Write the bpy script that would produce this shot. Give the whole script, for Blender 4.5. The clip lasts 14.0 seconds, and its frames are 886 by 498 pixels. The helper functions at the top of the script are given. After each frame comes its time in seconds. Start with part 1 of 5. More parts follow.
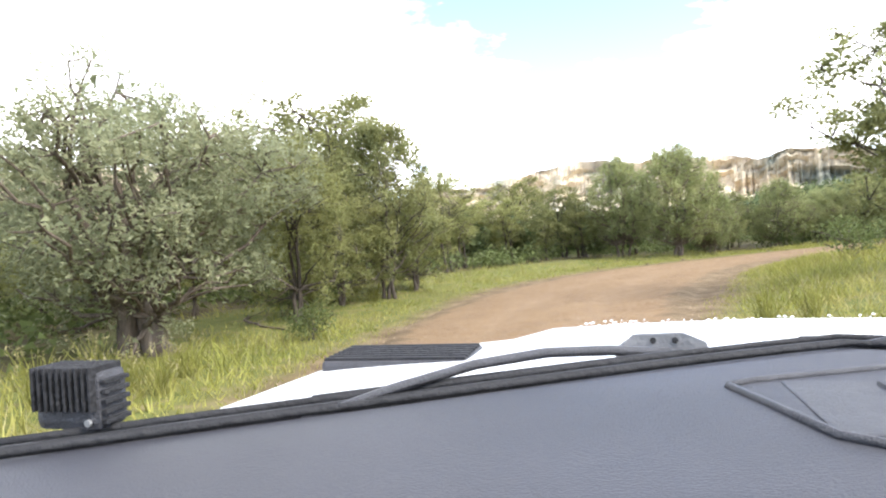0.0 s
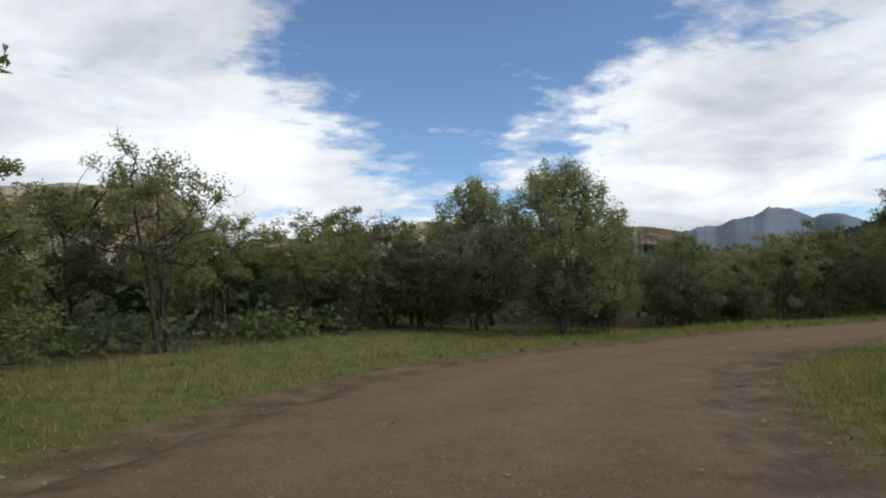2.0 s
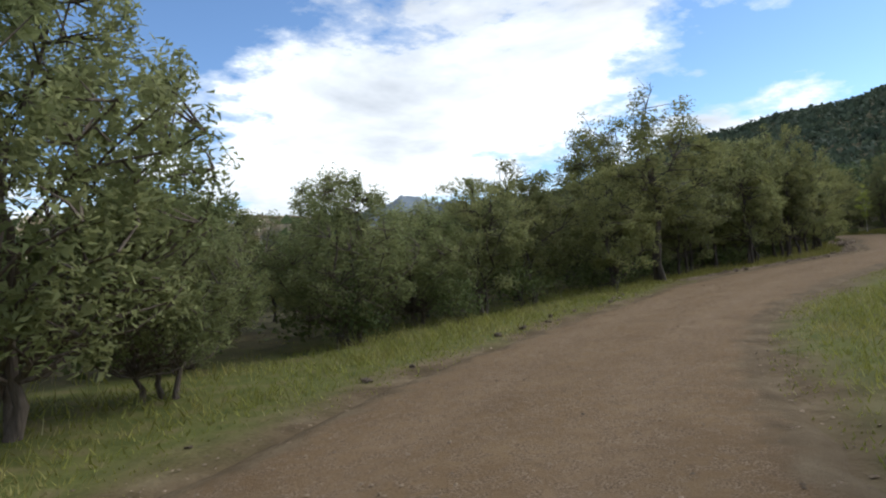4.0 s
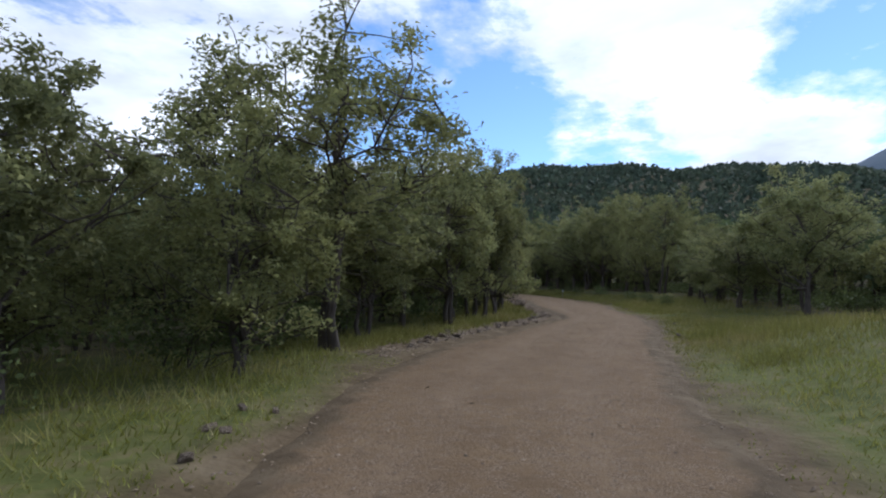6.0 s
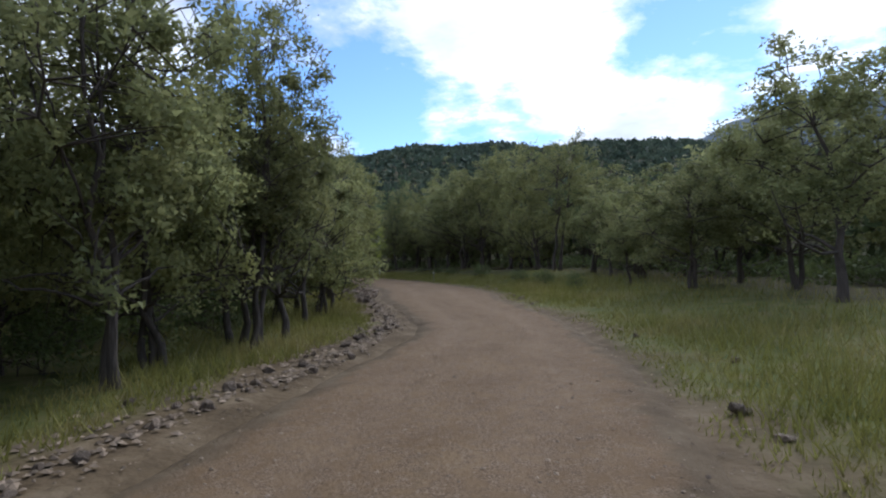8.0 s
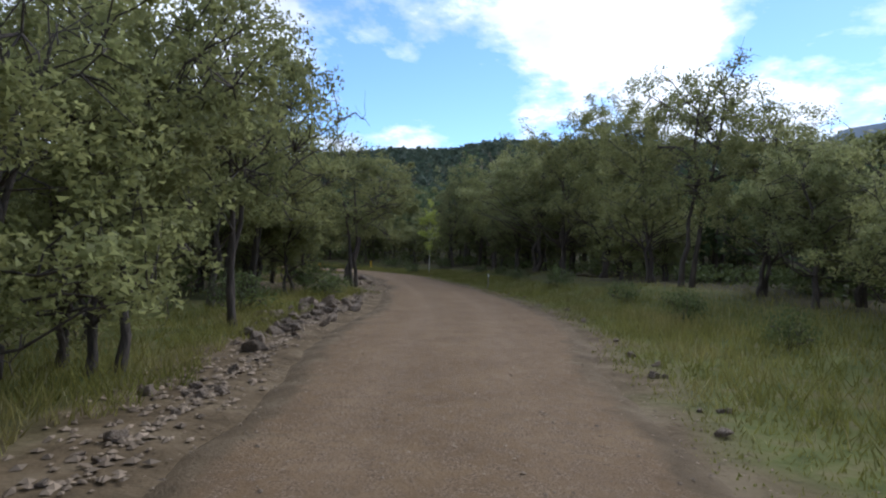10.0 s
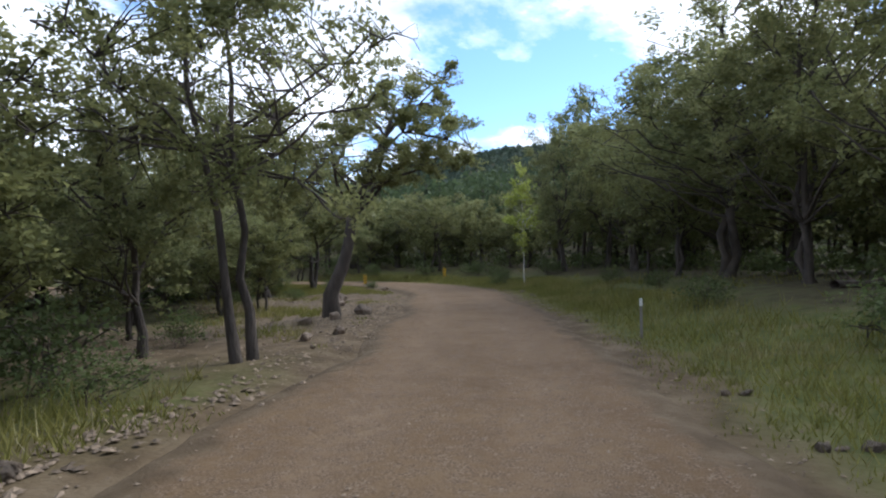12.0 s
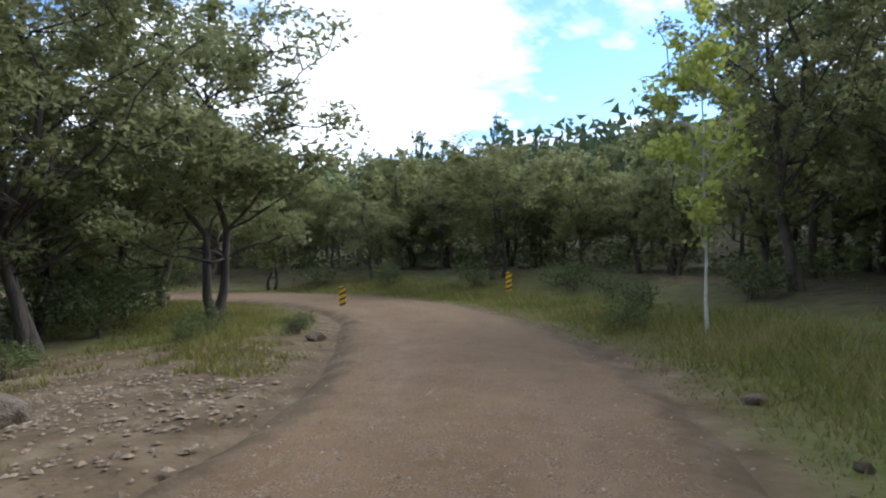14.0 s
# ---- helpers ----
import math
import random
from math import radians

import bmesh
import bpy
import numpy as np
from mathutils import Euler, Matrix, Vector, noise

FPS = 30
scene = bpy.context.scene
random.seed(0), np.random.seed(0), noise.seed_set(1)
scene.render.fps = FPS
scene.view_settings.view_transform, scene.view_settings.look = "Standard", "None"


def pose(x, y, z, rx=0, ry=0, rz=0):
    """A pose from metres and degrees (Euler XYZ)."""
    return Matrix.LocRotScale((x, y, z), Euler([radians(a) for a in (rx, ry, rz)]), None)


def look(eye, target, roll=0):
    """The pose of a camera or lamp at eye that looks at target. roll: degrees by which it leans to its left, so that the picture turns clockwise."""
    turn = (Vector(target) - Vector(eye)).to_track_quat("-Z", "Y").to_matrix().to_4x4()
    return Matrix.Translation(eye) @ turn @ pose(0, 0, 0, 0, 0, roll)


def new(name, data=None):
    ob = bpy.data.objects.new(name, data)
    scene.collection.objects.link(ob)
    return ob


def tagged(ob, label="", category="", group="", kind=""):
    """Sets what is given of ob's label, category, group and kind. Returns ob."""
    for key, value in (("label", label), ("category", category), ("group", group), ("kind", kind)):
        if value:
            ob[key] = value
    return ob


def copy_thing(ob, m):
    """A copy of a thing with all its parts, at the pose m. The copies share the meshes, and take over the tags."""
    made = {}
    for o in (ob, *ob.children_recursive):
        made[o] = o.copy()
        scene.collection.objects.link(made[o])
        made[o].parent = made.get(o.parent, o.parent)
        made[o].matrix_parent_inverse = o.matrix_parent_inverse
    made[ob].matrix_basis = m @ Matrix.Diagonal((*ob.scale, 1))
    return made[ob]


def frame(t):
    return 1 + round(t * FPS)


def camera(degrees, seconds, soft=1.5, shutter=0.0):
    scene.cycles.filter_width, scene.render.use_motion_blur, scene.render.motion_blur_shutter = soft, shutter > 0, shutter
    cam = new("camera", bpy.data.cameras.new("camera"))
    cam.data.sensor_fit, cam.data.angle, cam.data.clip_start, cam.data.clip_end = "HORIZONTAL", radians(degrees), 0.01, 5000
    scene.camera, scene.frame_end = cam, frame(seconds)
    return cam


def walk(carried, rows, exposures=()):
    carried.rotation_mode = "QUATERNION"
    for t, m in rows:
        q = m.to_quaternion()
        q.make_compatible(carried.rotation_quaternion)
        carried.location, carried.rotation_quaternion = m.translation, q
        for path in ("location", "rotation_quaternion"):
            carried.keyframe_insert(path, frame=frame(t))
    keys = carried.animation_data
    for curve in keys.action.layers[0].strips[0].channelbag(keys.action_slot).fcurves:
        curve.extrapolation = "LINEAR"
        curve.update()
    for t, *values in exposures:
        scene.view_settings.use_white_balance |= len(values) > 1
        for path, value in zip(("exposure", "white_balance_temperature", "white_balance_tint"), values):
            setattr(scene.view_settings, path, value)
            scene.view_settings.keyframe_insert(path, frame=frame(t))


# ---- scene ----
# seconds, place of the eye, heading (to the left of +y), tilt up, lean
ROWS = [
    (0, 0.89, -0.20, 1.60, 0.6, -0.2, -4.7),
    (0.5, 1.54, 2.77, 1.63, -2.2, 1.9, -12.4),
    (1, 2.01, 6.25, 1.60, -6.5, 8.2, -18.2),
    (1.5, 2.74, 9.66, 1.60, -6.7, 3.1, -3.3),
    (2, 3.83, 13.13, 1.61, -13.5, 3.9, -1.5),
    (2.5, 5.35, 16.47, 1.59, -19.9, 2.3, -8.7),
    (3, 7.08, 19.48, 1.58, -28.2, 2.0, -9.4),
    (3.5, 9.06, 22.37, 1.57, -37.4, 4.2, -8.8),
    (4, 11.46, 24.98, 1.59, -43.8, 1.1, -5.5),
    (4.2, 12.51, 25.95, 1.59, -47.2, 3.9, -3.8),
    (4.9, 16.08, 28.88, 1.60, -57.0, 3.6, -2.6),
    (5.6, 20.02, 30.67, 1.60, -66.8, 3.0, -0.5),
    (6.3, 24.55, 31.55, 1.61, -76.7, 2.6, 0.7),
    (6.5, 25.94, 31.73, 1.60, -77.8, 3.0, -1.5),
    (7, 29.45, 32.05, 1.60, -80.5, 1.6, -3.1),
    (7.5, 33.01, 32.25, 1.60, -82.1, 2.3, -1.0),
    (8, 36.64, 32.21, 1.60, -84.0, 1.0, -1.5),
    (8.2, 38.13, 32.18, 1.59, -83.9, 0.5, 5.5),
    (8.95, 43.67, 32.16, 1.60, -80.8, 0.6, 4.5),
    (9.75, 50.10, 32.48, 1.60, -77.5, 0.6, 2.7),
    (10.5, 57.22, 33.34, 1.60, -74.4, 0.7, 1.8),
    (11, 62.42, 33.98, 1.60, -70.4, 0.8, 2.8),
    (11.5, 67.66, 34.94, 1.60, -67.6, 1.0, 0.3),
    (12, 72.80, 36.50, 1.60, -65.8, 0.7, -1.1),
    (12.5, 77.74, 38.41, 1.58, -64.2, 0.7, -1.9),
    (13, 82.63, 40.00, 1.59, -63.3, 0.2, -0.9),
    (13.5, 87.38, 41.86, 1.60, -60.3, -1.0, -0.9),
    (14, 92.10, 43.82, 1.60, -57.0, 0.3, -0.6),
]


def gaze(x, y, z, heading, tilt, lean):
    a, b = radians(heading), radians(tilt)
    ahead = Vector((-math.sin(a) * math.cos(b), math.cos(a) * math.cos(b), math.sin(b)))
    eye = Vector((x, y, z))
    return look(eye, eye + ahead, lean)


cam = camera(69.0, 14.0, soft=2.1)
walk(cam, [(t, gaze(*row)) for t, *row in ROWS],
     exposures=[(0, 2.22, 6380, 11), (0.5, 1.42, 5900, 8), (1.0, 0.68, 6250, 8), (1.5, 0.12, 6260, 7), (2.0, -0.02, 6240, 7), (2.5, 0.33, 6220, 7), (3.0, 0.45, 6200, 7), (4.0, 0.36, 6050, 7.5),
                (6.5, 0.28, 5480, 12), (8.0, 0.42, 5480, 12), (10.5, 0.50, 5500, 11), (11.0, 0.58, 5560, 11), (11.5, 0.86, 5600, 11), (12.0, 0.88, 5600, 11), (12.5, 1.10, 5500, 12), (14.0, 1.15, 5560, 11)])

# ---- world and sun ----
SUN_AZ, SUN_EL = -32.0, 42.0


def build_world():
    world = bpy.data.worlds.new("sky")
    scene.world = world
    world.use_nodes = True
    nt = world.node_tree
    nt.nodes.clear()
    N, L = nt.nodes.new, nt.links.new

    def math_node(op, a, b=None, clamp=False):
        n = N("ShaderNodeMath")
        n.operation, n.use_clamp = op, clamp
        for i, v in enumerate((a, b)):
            if v is None:
                continue
            if isinstance(v, (int, float)):
                n.inputs[i].default_value = v
            else:
                L(v, n.inputs[i])
        return n.outputs[0]

    def ramp(v, stops):
        n = N("ShaderNodeValToRGB")
        el = n.color_ramp.elements
        while len(el) < len(stops):
            el.new(0.5)
        for e, (p, c) in zip(el, stops):
            e.position, e.color = p, (*c, 1) if isinstance(c, tuple) else (c, c, c, 1)
        L(v, n.inputs[0])
        return n.outputs[0]

    sky = N("ShaderNodeTexSky")
    sky.sky_type, sky.sun_disc = "NISHITA", False
    sky.sun_elevation, sky.sun_rotation = radians(SUN_EL), radians(90 - SUN_AZ)
    sky.altitude, sky.air_density, sky.dust_density, sky.ozone_density = 1600, 1.0, 0.3, 3.0
    coord = N("ShaderNodeTexCoord")
    split = N("ShaderNodeSeparateXYZ")
    L(coord.outputs["Generated"], split.inputs[0])
    z = math_node("MAXIMUM", split.outputs[2], 0.0)
    low = math_node("ADD", z, 0.16)
    u, v = math_node("DIVIDE", split.outputs[0], low), math_node("DIVIDE", split.outputs[1], low)
    flat = N("ShaderNodeCombineXYZ")
    L(u, flat.inputs[0]), L(v, flat.inputs[1])

    def cloud_noise(scale, detail, rough, twist, shift, stretch=(1, 1, 1)):
        mp = N("ShaderNodeMapping")
        mp.inputs["Location"].default_value = shift
        mp.inputs["Scale"].default_value = stretch
        L(flat.outputs[0], mp.inputs["Vector"])
        n = N("ShaderNodeTexNoise")
        n.inputs["Scale"].default_value, n.inputs["Detail"].default_value = scale, detail
        n.inputs["Roughness"].default_value, n.inputs["Distortion"].default_value = rough, twist
        L(mp.outputs[0], n.inputs["Vector"])
        return n.outputs["Fac"]

    body = cloud_noise(0.8, 10, 0.60, 0.25, CLOUD_SHIFT, (1.0, 1.5, 1.0))
    fine = cloud_noise(4.5, 8, 0.62, 0.1, (4.0, 1.0, 0.0))
    grey = cloud_noise(1.3, 5, 0.55, 0.3, (9.0, 3.0, 1.0))
    mixed = math_node("ADD", math_node("ADD", math_node("MULTIPLY", body, 1.7), math_node("MULTIPLY", fine, 0.85)), -0.745)
    for az, el, wide, gain in CLOUDS:
        c = (math.cos(radians(az)) * math.cos(radians(el)), math.sin(radians(az)) * math.cos(radians(el)), math.sin(radians(el)))
        dot = N("ShaderNodeVectorMath")
        dot.operation = "DOT_PRODUCT"
        L(coord.outputs["Generated"], dot.inputs[0])
        dot.inputs[1].default_value = c
        near = N("ShaderNodeMapRange")
        near.interpolation_type = "SMOOTHSTEP"
        near.inputs[1].default_value, near.inputs[2].default_value = math.cos(radians(wide * 1.8)), 1.0
        near.inputs[3].default_value, near.inputs[4].default_value = 0.0, gain
        L(dot.outputs["Value"], near.inputs[0])
        mixed = math_node("ADD", mixed, near.outputs[0])
    cover = ramp(mixed, [(0.34, 0.0), (0.48, 0.40), (0.56, 0.85), (0.70, 1.0)])
    tone = ramp(grey, [(0.30, (0.54, 0.56, 0.60)), (0.45, (0.80, 0.81, 0.83)), (0.60, (1.05, 1.05, 1.05))])
    mix = N("ShaderNodeMix")
    mix.data_type = "RGBA"
    L(cover, mix.inputs[0])
    blue = N("ShaderNodeMix")
    blue.data_type, blue.blend_type = "RGBA", "MULTIPLY"
    blue.inputs[0].default_value = 1.0
    L(sky.outputs[0], blue.inputs[6])
    blue.inputs[7].default_value = (SKY_GAIN, SKY_GAIN, SKY_GAIN, 1)
    L(blue.outputs[2], mix.inputs[6]), L(tone, mix.inputs[7])
    bg = N("ShaderNodeBackground")
    bg.inputs[1].default_value = 1.0
    L(mix.outputs[2], bg.inputs[0])
    out = N("ShaderNodeOutputWorld")
    L(bg.outputs[0], out.inputs[0])


CLOUD_SHIFT, SKY_GAIN = (0.0, 0.0, 0.0), 0.145
# cloud banks (gain above zero) and blue gaps: compass angle, height, breadth in degrees, gain
CLOUDS = [(81, 24, 9, -0.42), (76, 15, 4, -0.16), (62, 23, 5, -0.22), (40, 14.5, 3, -0.12), (29, 10.5, 3.5, -0.14), (14, 14.5, 5, -0.28), (22, 13.0, 4, -0.20),
          (5, 17.5, 3, -0.14), (-15, 19.5, 5, -0.36), (20, 23.5, 4, -0.12), (31, 12.6, 3, -0.10), (107, 20, 14, 0.20), (89, 11, 7, 0.15), (54, 14, 7, 0.18),
          (49, 9, 5, 0.15), (36, 18, 6, 0.20), (-10, 12.5, 5, 0.26), (2, 23, 5, 0.20), (19, 18.2, 3, 0.16), (17, 10.8, 2.5, 0.18), (40, 17, 6, 0.2), (28, 17, 3, 0.14)]
build_world()
sun_data = bpy.data.lights.new("sun", "SUN")
sun_data.energy, sun_data.angle, sun_data.color = 1.8, radians(28), (1.0, 0.95, 0.86)
sun = new("sun", sun_data)
sun.matrix_world = look((0, 0, 50), (-math.cos(radians(SUN_AZ)) * math.cos(radians(SUN_EL)),
                                     -math.sin(radians(SUN_AZ)) * math.cos(radians(SUN_EL)), 50 - math.sin(radians(SUN_EL))))


# ---- materials ----
def material(name, colours, scale=4.0, rough=0.8, bump=0.3, bump_scale=None, metal=0.0, island=0.0, thing=0.0,
             translucent=0.0, detail=6.0, spec=0.3, stretch=None, stops=None, second=None):
    """Colours along a noise; island and thing: how far pieces and things differ in value."""
    m = bpy.data.materials.new(name)
    m.use_nodes = True
    nt = m.node_tree
    N, L = nt.nodes.new, nt.links.new
    bsdf = nt.nodes["Principled BSDF"]
    out = nt.nodes["Material Output"]
    co = N("ShaderNodeTexCoord")
    vec = co.outputs["Object"]
    if stretch:
        mp = N("ShaderNodeMapping")
        mp.inputs["Scale"].default_value = stretch
        L(vec, mp.inputs["Vector"])
        vec = mp.outputs[0]
    noise_a = N("ShaderNodeTexNoise")
    noise_a.inputs["Scale"].default_value, noise_a.inputs["Detail"].default_value = scale, detail
    noise_a.inputs["Roughness"].default_value = 0.62
    L(vec, noise_a.inputs["Vector"])
    ramp = N("ShaderNodeValToRGB")
    el = ramp.color_ramp.elements
    while len(el) < len(colours):
        el.new(0.5)
    for i, (e, c) in enumerate(zip(el, colours)):
        e.position = stops[i] if stops else 0.3 + 0.4 * i / max(1, len(colours) - 1)
        e.color = (*c, 1)
    L(noise_a.outputs["Fac"], ramp.inputs[0])
    colour = ramp.outputs[0]
    if second:
        tint, s2, lo, hi = second
        n2 = N("ShaderNodeTexNoise")
        n2.inputs["Scale"].default_value, n2.inputs["Detail"].default_value = s2, 4
        L(co.outputs["Object"], n2.inputs["Vector"])
        r2 = N("ShaderNodeMapRange")
        r2.inputs[1].default_value, r2.inputs[2].default_value = lo, hi
        L(n2.outputs["Fac"], r2.inputs[0])
        mx = N("ShaderNodeMix")
        mx.data_type = "RGBA"
        L(r2.outputs[0], mx.inputs[0]), L(colour, mx.inputs[6])
        mx.inputs[7].default_value = (*tint, 1)
        colour = mx.outputs[2]
    if island or thing:
        hsv = N("ShaderNodeHueSaturation")
        L(colour, hsv.inputs["Color"])
        total = None
        for amount, node, socket in ((island, "ShaderNodeNewGeometry", "Random Per Island"), (thing, "ShaderNodeObjectInfo", "Random")):
            if amount:
                r = N("ShaderNodeMapRange")
                r.inputs[3].default_value, r.inputs[4].default_value = 1 - amount, 1 + amount
                L(N(node).outputs[socket], r.inputs[0])
                if total is None:
                    total = r.outputs[0]
                else:
                    mul = N("ShaderNodeMath")
                    mul.operation = "MULTIPLY"
                    L(total, mul.inputs[0]), L(r.outputs[0], mul.inputs[1])
                    total = mul.outputs[0]
        L(total, hsv.inputs["Value"])
        colour = hsv.outputs[0]
    L(colour, bsdf.inputs["Base Color"])
    bsdf.inputs["Roughness"].default_value, bsdf.inputs["Metallic"].default_value = rough, metal
    bsdf.inputs["Specular IOR Level"].default_value = spec
    if bump:
        noise_b = N("ShaderNodeTexNoise")
        noise_b.inputs["Scale"].default_value, noise_b.inputs["Detail"].default_value = bump_scale or scale * 6, 5
        L(vec, noise_b.inputs["Vector"])
        b = N("ShaderNodeBump")
        b.inputs["Strength"].default_value, b.inputs["Distance"].default_value = bump, 0.05
        L(noise_b.outputs["Fac"], b.inputs["Height"])
        L(b.outputs[0], bsdf.inputs["Normal"])
    if translucent:
        tr, ms = N("ShaderNodeBsdfTranslucent"), N("ShaderNodeMixShader")
        L(colour, tr.inputs[0])
        ms.inputs[0].default_value = translucent
        L(bsdf.outputs[0], ms.inputs[1]), L(tr.outputs[0], ms.inputs[2]), L(ms.outputs[0], out.inputs[0])
    return m


OAK_LEAF = material("oak leaves", [(0.138, 0.152, 0.064), (0.208, 0.216, 0.090), (0.276, 0.270, 0.122)], 0.5, 0.55, 0, island=0.2, thing=0.2, spec=0.12, translucent=0.58, detail=3)
OAK_LEAF_B = material("pale oak leaves", [(0.176, 0.188, 0.072), (0.276, 0.272, 0.108)], 0.5, 0.55, 0, island=0.22, thing=0.2, spec=0.12, translucent=0.58, detail=3)
JUNIPER_LEAF = material("juniper sprays", [(0.172, 0.198, 0.085), (0.255, 0.274, 0.120), (0.328, 0.331, 0.159)], 0.6, 0.6, 0, island=0.25, thing=0.12, spec=0.12, translucent=0.58, detail=3)
OLD_JUNIPER_LEAF = material("grey green juniper sprays", [(0.178, 0.196, 0.106), (0.262, 0.274, 0.159), (0.336, 0.338, 0.205)], 0.6, 0.6, 0, island=0.25, spec=0.12, translucent=0.58, detail=3)
ASPEN_LEAF = material("yellow green leaves", [(0.319, 0.363, 0.072), (0.451, 0.473, 0.121)], 0.8, 0.5, 0, island=0.25, spec=0.12, translucent=0.55, detail=2)
PINE_LEAF = material("pine needles", [(0.062, 0.092, 0.050), (0.106, 0.140, 0.070)], 0.6, 0.6, 0, island=0.25, thing=0.15, spec=0.12, translucent=0.4, detail=2)
WOOD_LEAF = material("wooded slope leaves", [(0.050, 0.071, 0.033), (0.082, 0.108, 0.046), (0.128, 0.147, 0.060)], 0.02, 0.7, 0, island=0.3, spec=0.12, translucent=0.3, detail=4)
# bluer, darker greens than WOOD_LEAF: distance haze is put into the leaf colour
HAZED_HILL_LEAF = material("hill slope leaves with haze tint", [(0.036, 0.054, 0.038), (0.058, 0.078, 0.052), (0.088, 0.106, 0.066)], 0.02, 0.7, 0, island=0.3, spec=0.12, translucent=0.3, detail=4)
OAK_BARK = material("oak bark", [(0.036, 0.029, 0.023), (0.100, 0.080, 0.063)], 6, 0.9, 0.8, 20, stretch=(1, 1, 0.25))
PALE_BARK = material("weathered juniper bark", [(0.060, 0.045, 0.034), (0.170, 0.135, 0.105)], 7, 0.9, 0.8, 24, stretch=(1, 1, 0.2))
WHITE_BARK = material("white bark", [(0.300, 0.280, 0.240), (0.560, 0.530, 0.470)], 9, 0.8, 0.3, 30, stretch=(1, 1, 2))
GRASS = material("grass blades", [(0.162, 0.174, 0.036), (0.240, 0.236, 0.054), (0.315, 0.272, 0.104)], 0.45, 0.7, 0, island=0.3, translucent=0.4, detail=6)
GRASS_OLIVE = material("olive green grass", [(0.128, 0.132, 0.032), (0.196, 0.186, 0.050), (0.268, 0.222, 0.090)], 0.5, 0.75, 0, island=0.3, spec=0.1, translucent=0.4, detail=6)
DRY_GRASS = material("dry grass heads", [(0.260, 0.230, 0.110), (0.380, 0.330, 0.170)], 1.0, 0.7, 0, island=0.3, translucent=0.3, detail=2)
SHRUB_LEAF = material("shrub leaves", [(0.085, 0.108, 0.040), (0.140, 0.165, 0.060)], 1.0, 0.6, 0, island=0.3, thing=0.2, spec=0.12, translucent=0.4, detail=2)
ROCK = material("grey brown stone", [(0.105, 0.076, 0.052), (0.190, 0.142, 0.100), (0.290, 0.232, 0.172)], 5, 0.9, 0.9, 16, thing=0.35)
PEBBLE = material("loose gravel", [(0.130, 0.093, 0.060), (0.265, 0.200, 0.136)], 3, 0.9, 0, island=0.4)
LITTER = material("fallen leaves", [(0.125, 0.090, 0.056), (0.245, 0.186, 0.118)], 2, 0.8, 0, island=0.4)
CLIFF = material("pale weathered cliff", [(0.250, 0.215, 0.175), (0.450, 0.375, 0.270), (0.610, 0.505, 0.360)], 0.014, 0.95, 0.0, stretch=(1, 1, 1.5), detail=12, second=((0.15, 0.17, 0.14), 0.006, 0.48, 0.66))
# blue grey stands for distance haze, put into the base colour
HAZE_MOUNTAIN = material("far wooded mountain with haze tint", [(0.120, 0.148, 0.178), (0.185, 0.212, 0.240)], 0.006, 0.95, 0.0, detail=10, spec=0.0)


SOIL_STOPS = [(0.3, (0.074, 0.052, 0.029)), (0.5, (0.118, 0.084, 0.048)), (0.7, (0.170, 0.127, 0.078))]


def ground_material():
    m = bpy.data.materials.new("forest ground")
    m.use_nodes = True
    nt = m.node_tree
    N, L = nt.nodes.new, nt.links.new
    bsdf = nt.nodes["Principled BSDF"]
    co = N("ShaderNodeTexCoord")

    def blotch(scale, stops, detail=8):
        n = N("ShaderNodeTexNoise")
        n.inputs["Scale"].default_value, n.inputs["Detail"].default_value = scale, detail
        L(co.outputs["Object"], n.inputs["Vector"])
        r = N("ShaderNodeValToRGB")
        el = r.color_ramp.elements
        while len(el) < len(stops):
            el.new(0.5)
        for e, (p, c) in zip(el, stops):
            e.position, e.color = p, (*c, 1)
        L(n.outputs["Fac"], r.inputs[0])
        return r.outputs[0]

    green = blotch(2.4, [(0.3, (0.066, 0.076, 0.021)), (0.5, (0.104, 0.110, 0.032)), (0.7, (0.146, 0.122, 0.056))])
    soil = blotch(1.6, SOIL_STOPS, 12)
    at = N("ShaderNodeAttribute")
    at.attribute_name = "soil"
    mx = N("ShaderNodeMix")
    mx.data_type = "RGBA"
    L(at.outputs["Fac"], mx.inputs[0]), L(green, mx.inputs[6]), L(soil, mx.inputs[7])
    floor = blotch(2.5, [(0.3, (0.040, 0.032, 0.018)), (0.5, (0.075, 0.062, 0.034)), (0.7, (0.085, 0.090, 0.036))], 10)
    wd = N("ShaderNodeAttribute")
    wd.attribute_name = "woods"
    mw = N("ShaderNodeMix")
    mw.data_type = "RGBA"
    L(wd.outputs["Fac"], mw.inputs[0]), L(mx.outputs[2], mw.inputs[6]), L(floor, mw.inputs[7])
    L(mw.outputs[2], bsdf.inputs["Base Color"])
    bsdf.inputs["Roughness"].default_value, bsdf.inputs["Specular IOR Level"].default_value = 0.95, 0.1
    nb = N("ShaderNodeTexNoise")
    nb.inputs["Scale"].default_value, nb.inputs["Detail"].default_value = 7, 8
    L(co.outputs["Object"], nb.inputs["Vector"])
    b = N("ShaderNodeBump")
    b.inputs["Strength"].default_value, b.inputs["Distance"].default_value = 0.6, 0.08
    L(nb.outputs["Fac"], b.inputs["Height"]), L(b.outputs[0], bsdf.inputs["Normal"])
    return m


GROUND = ground_material()


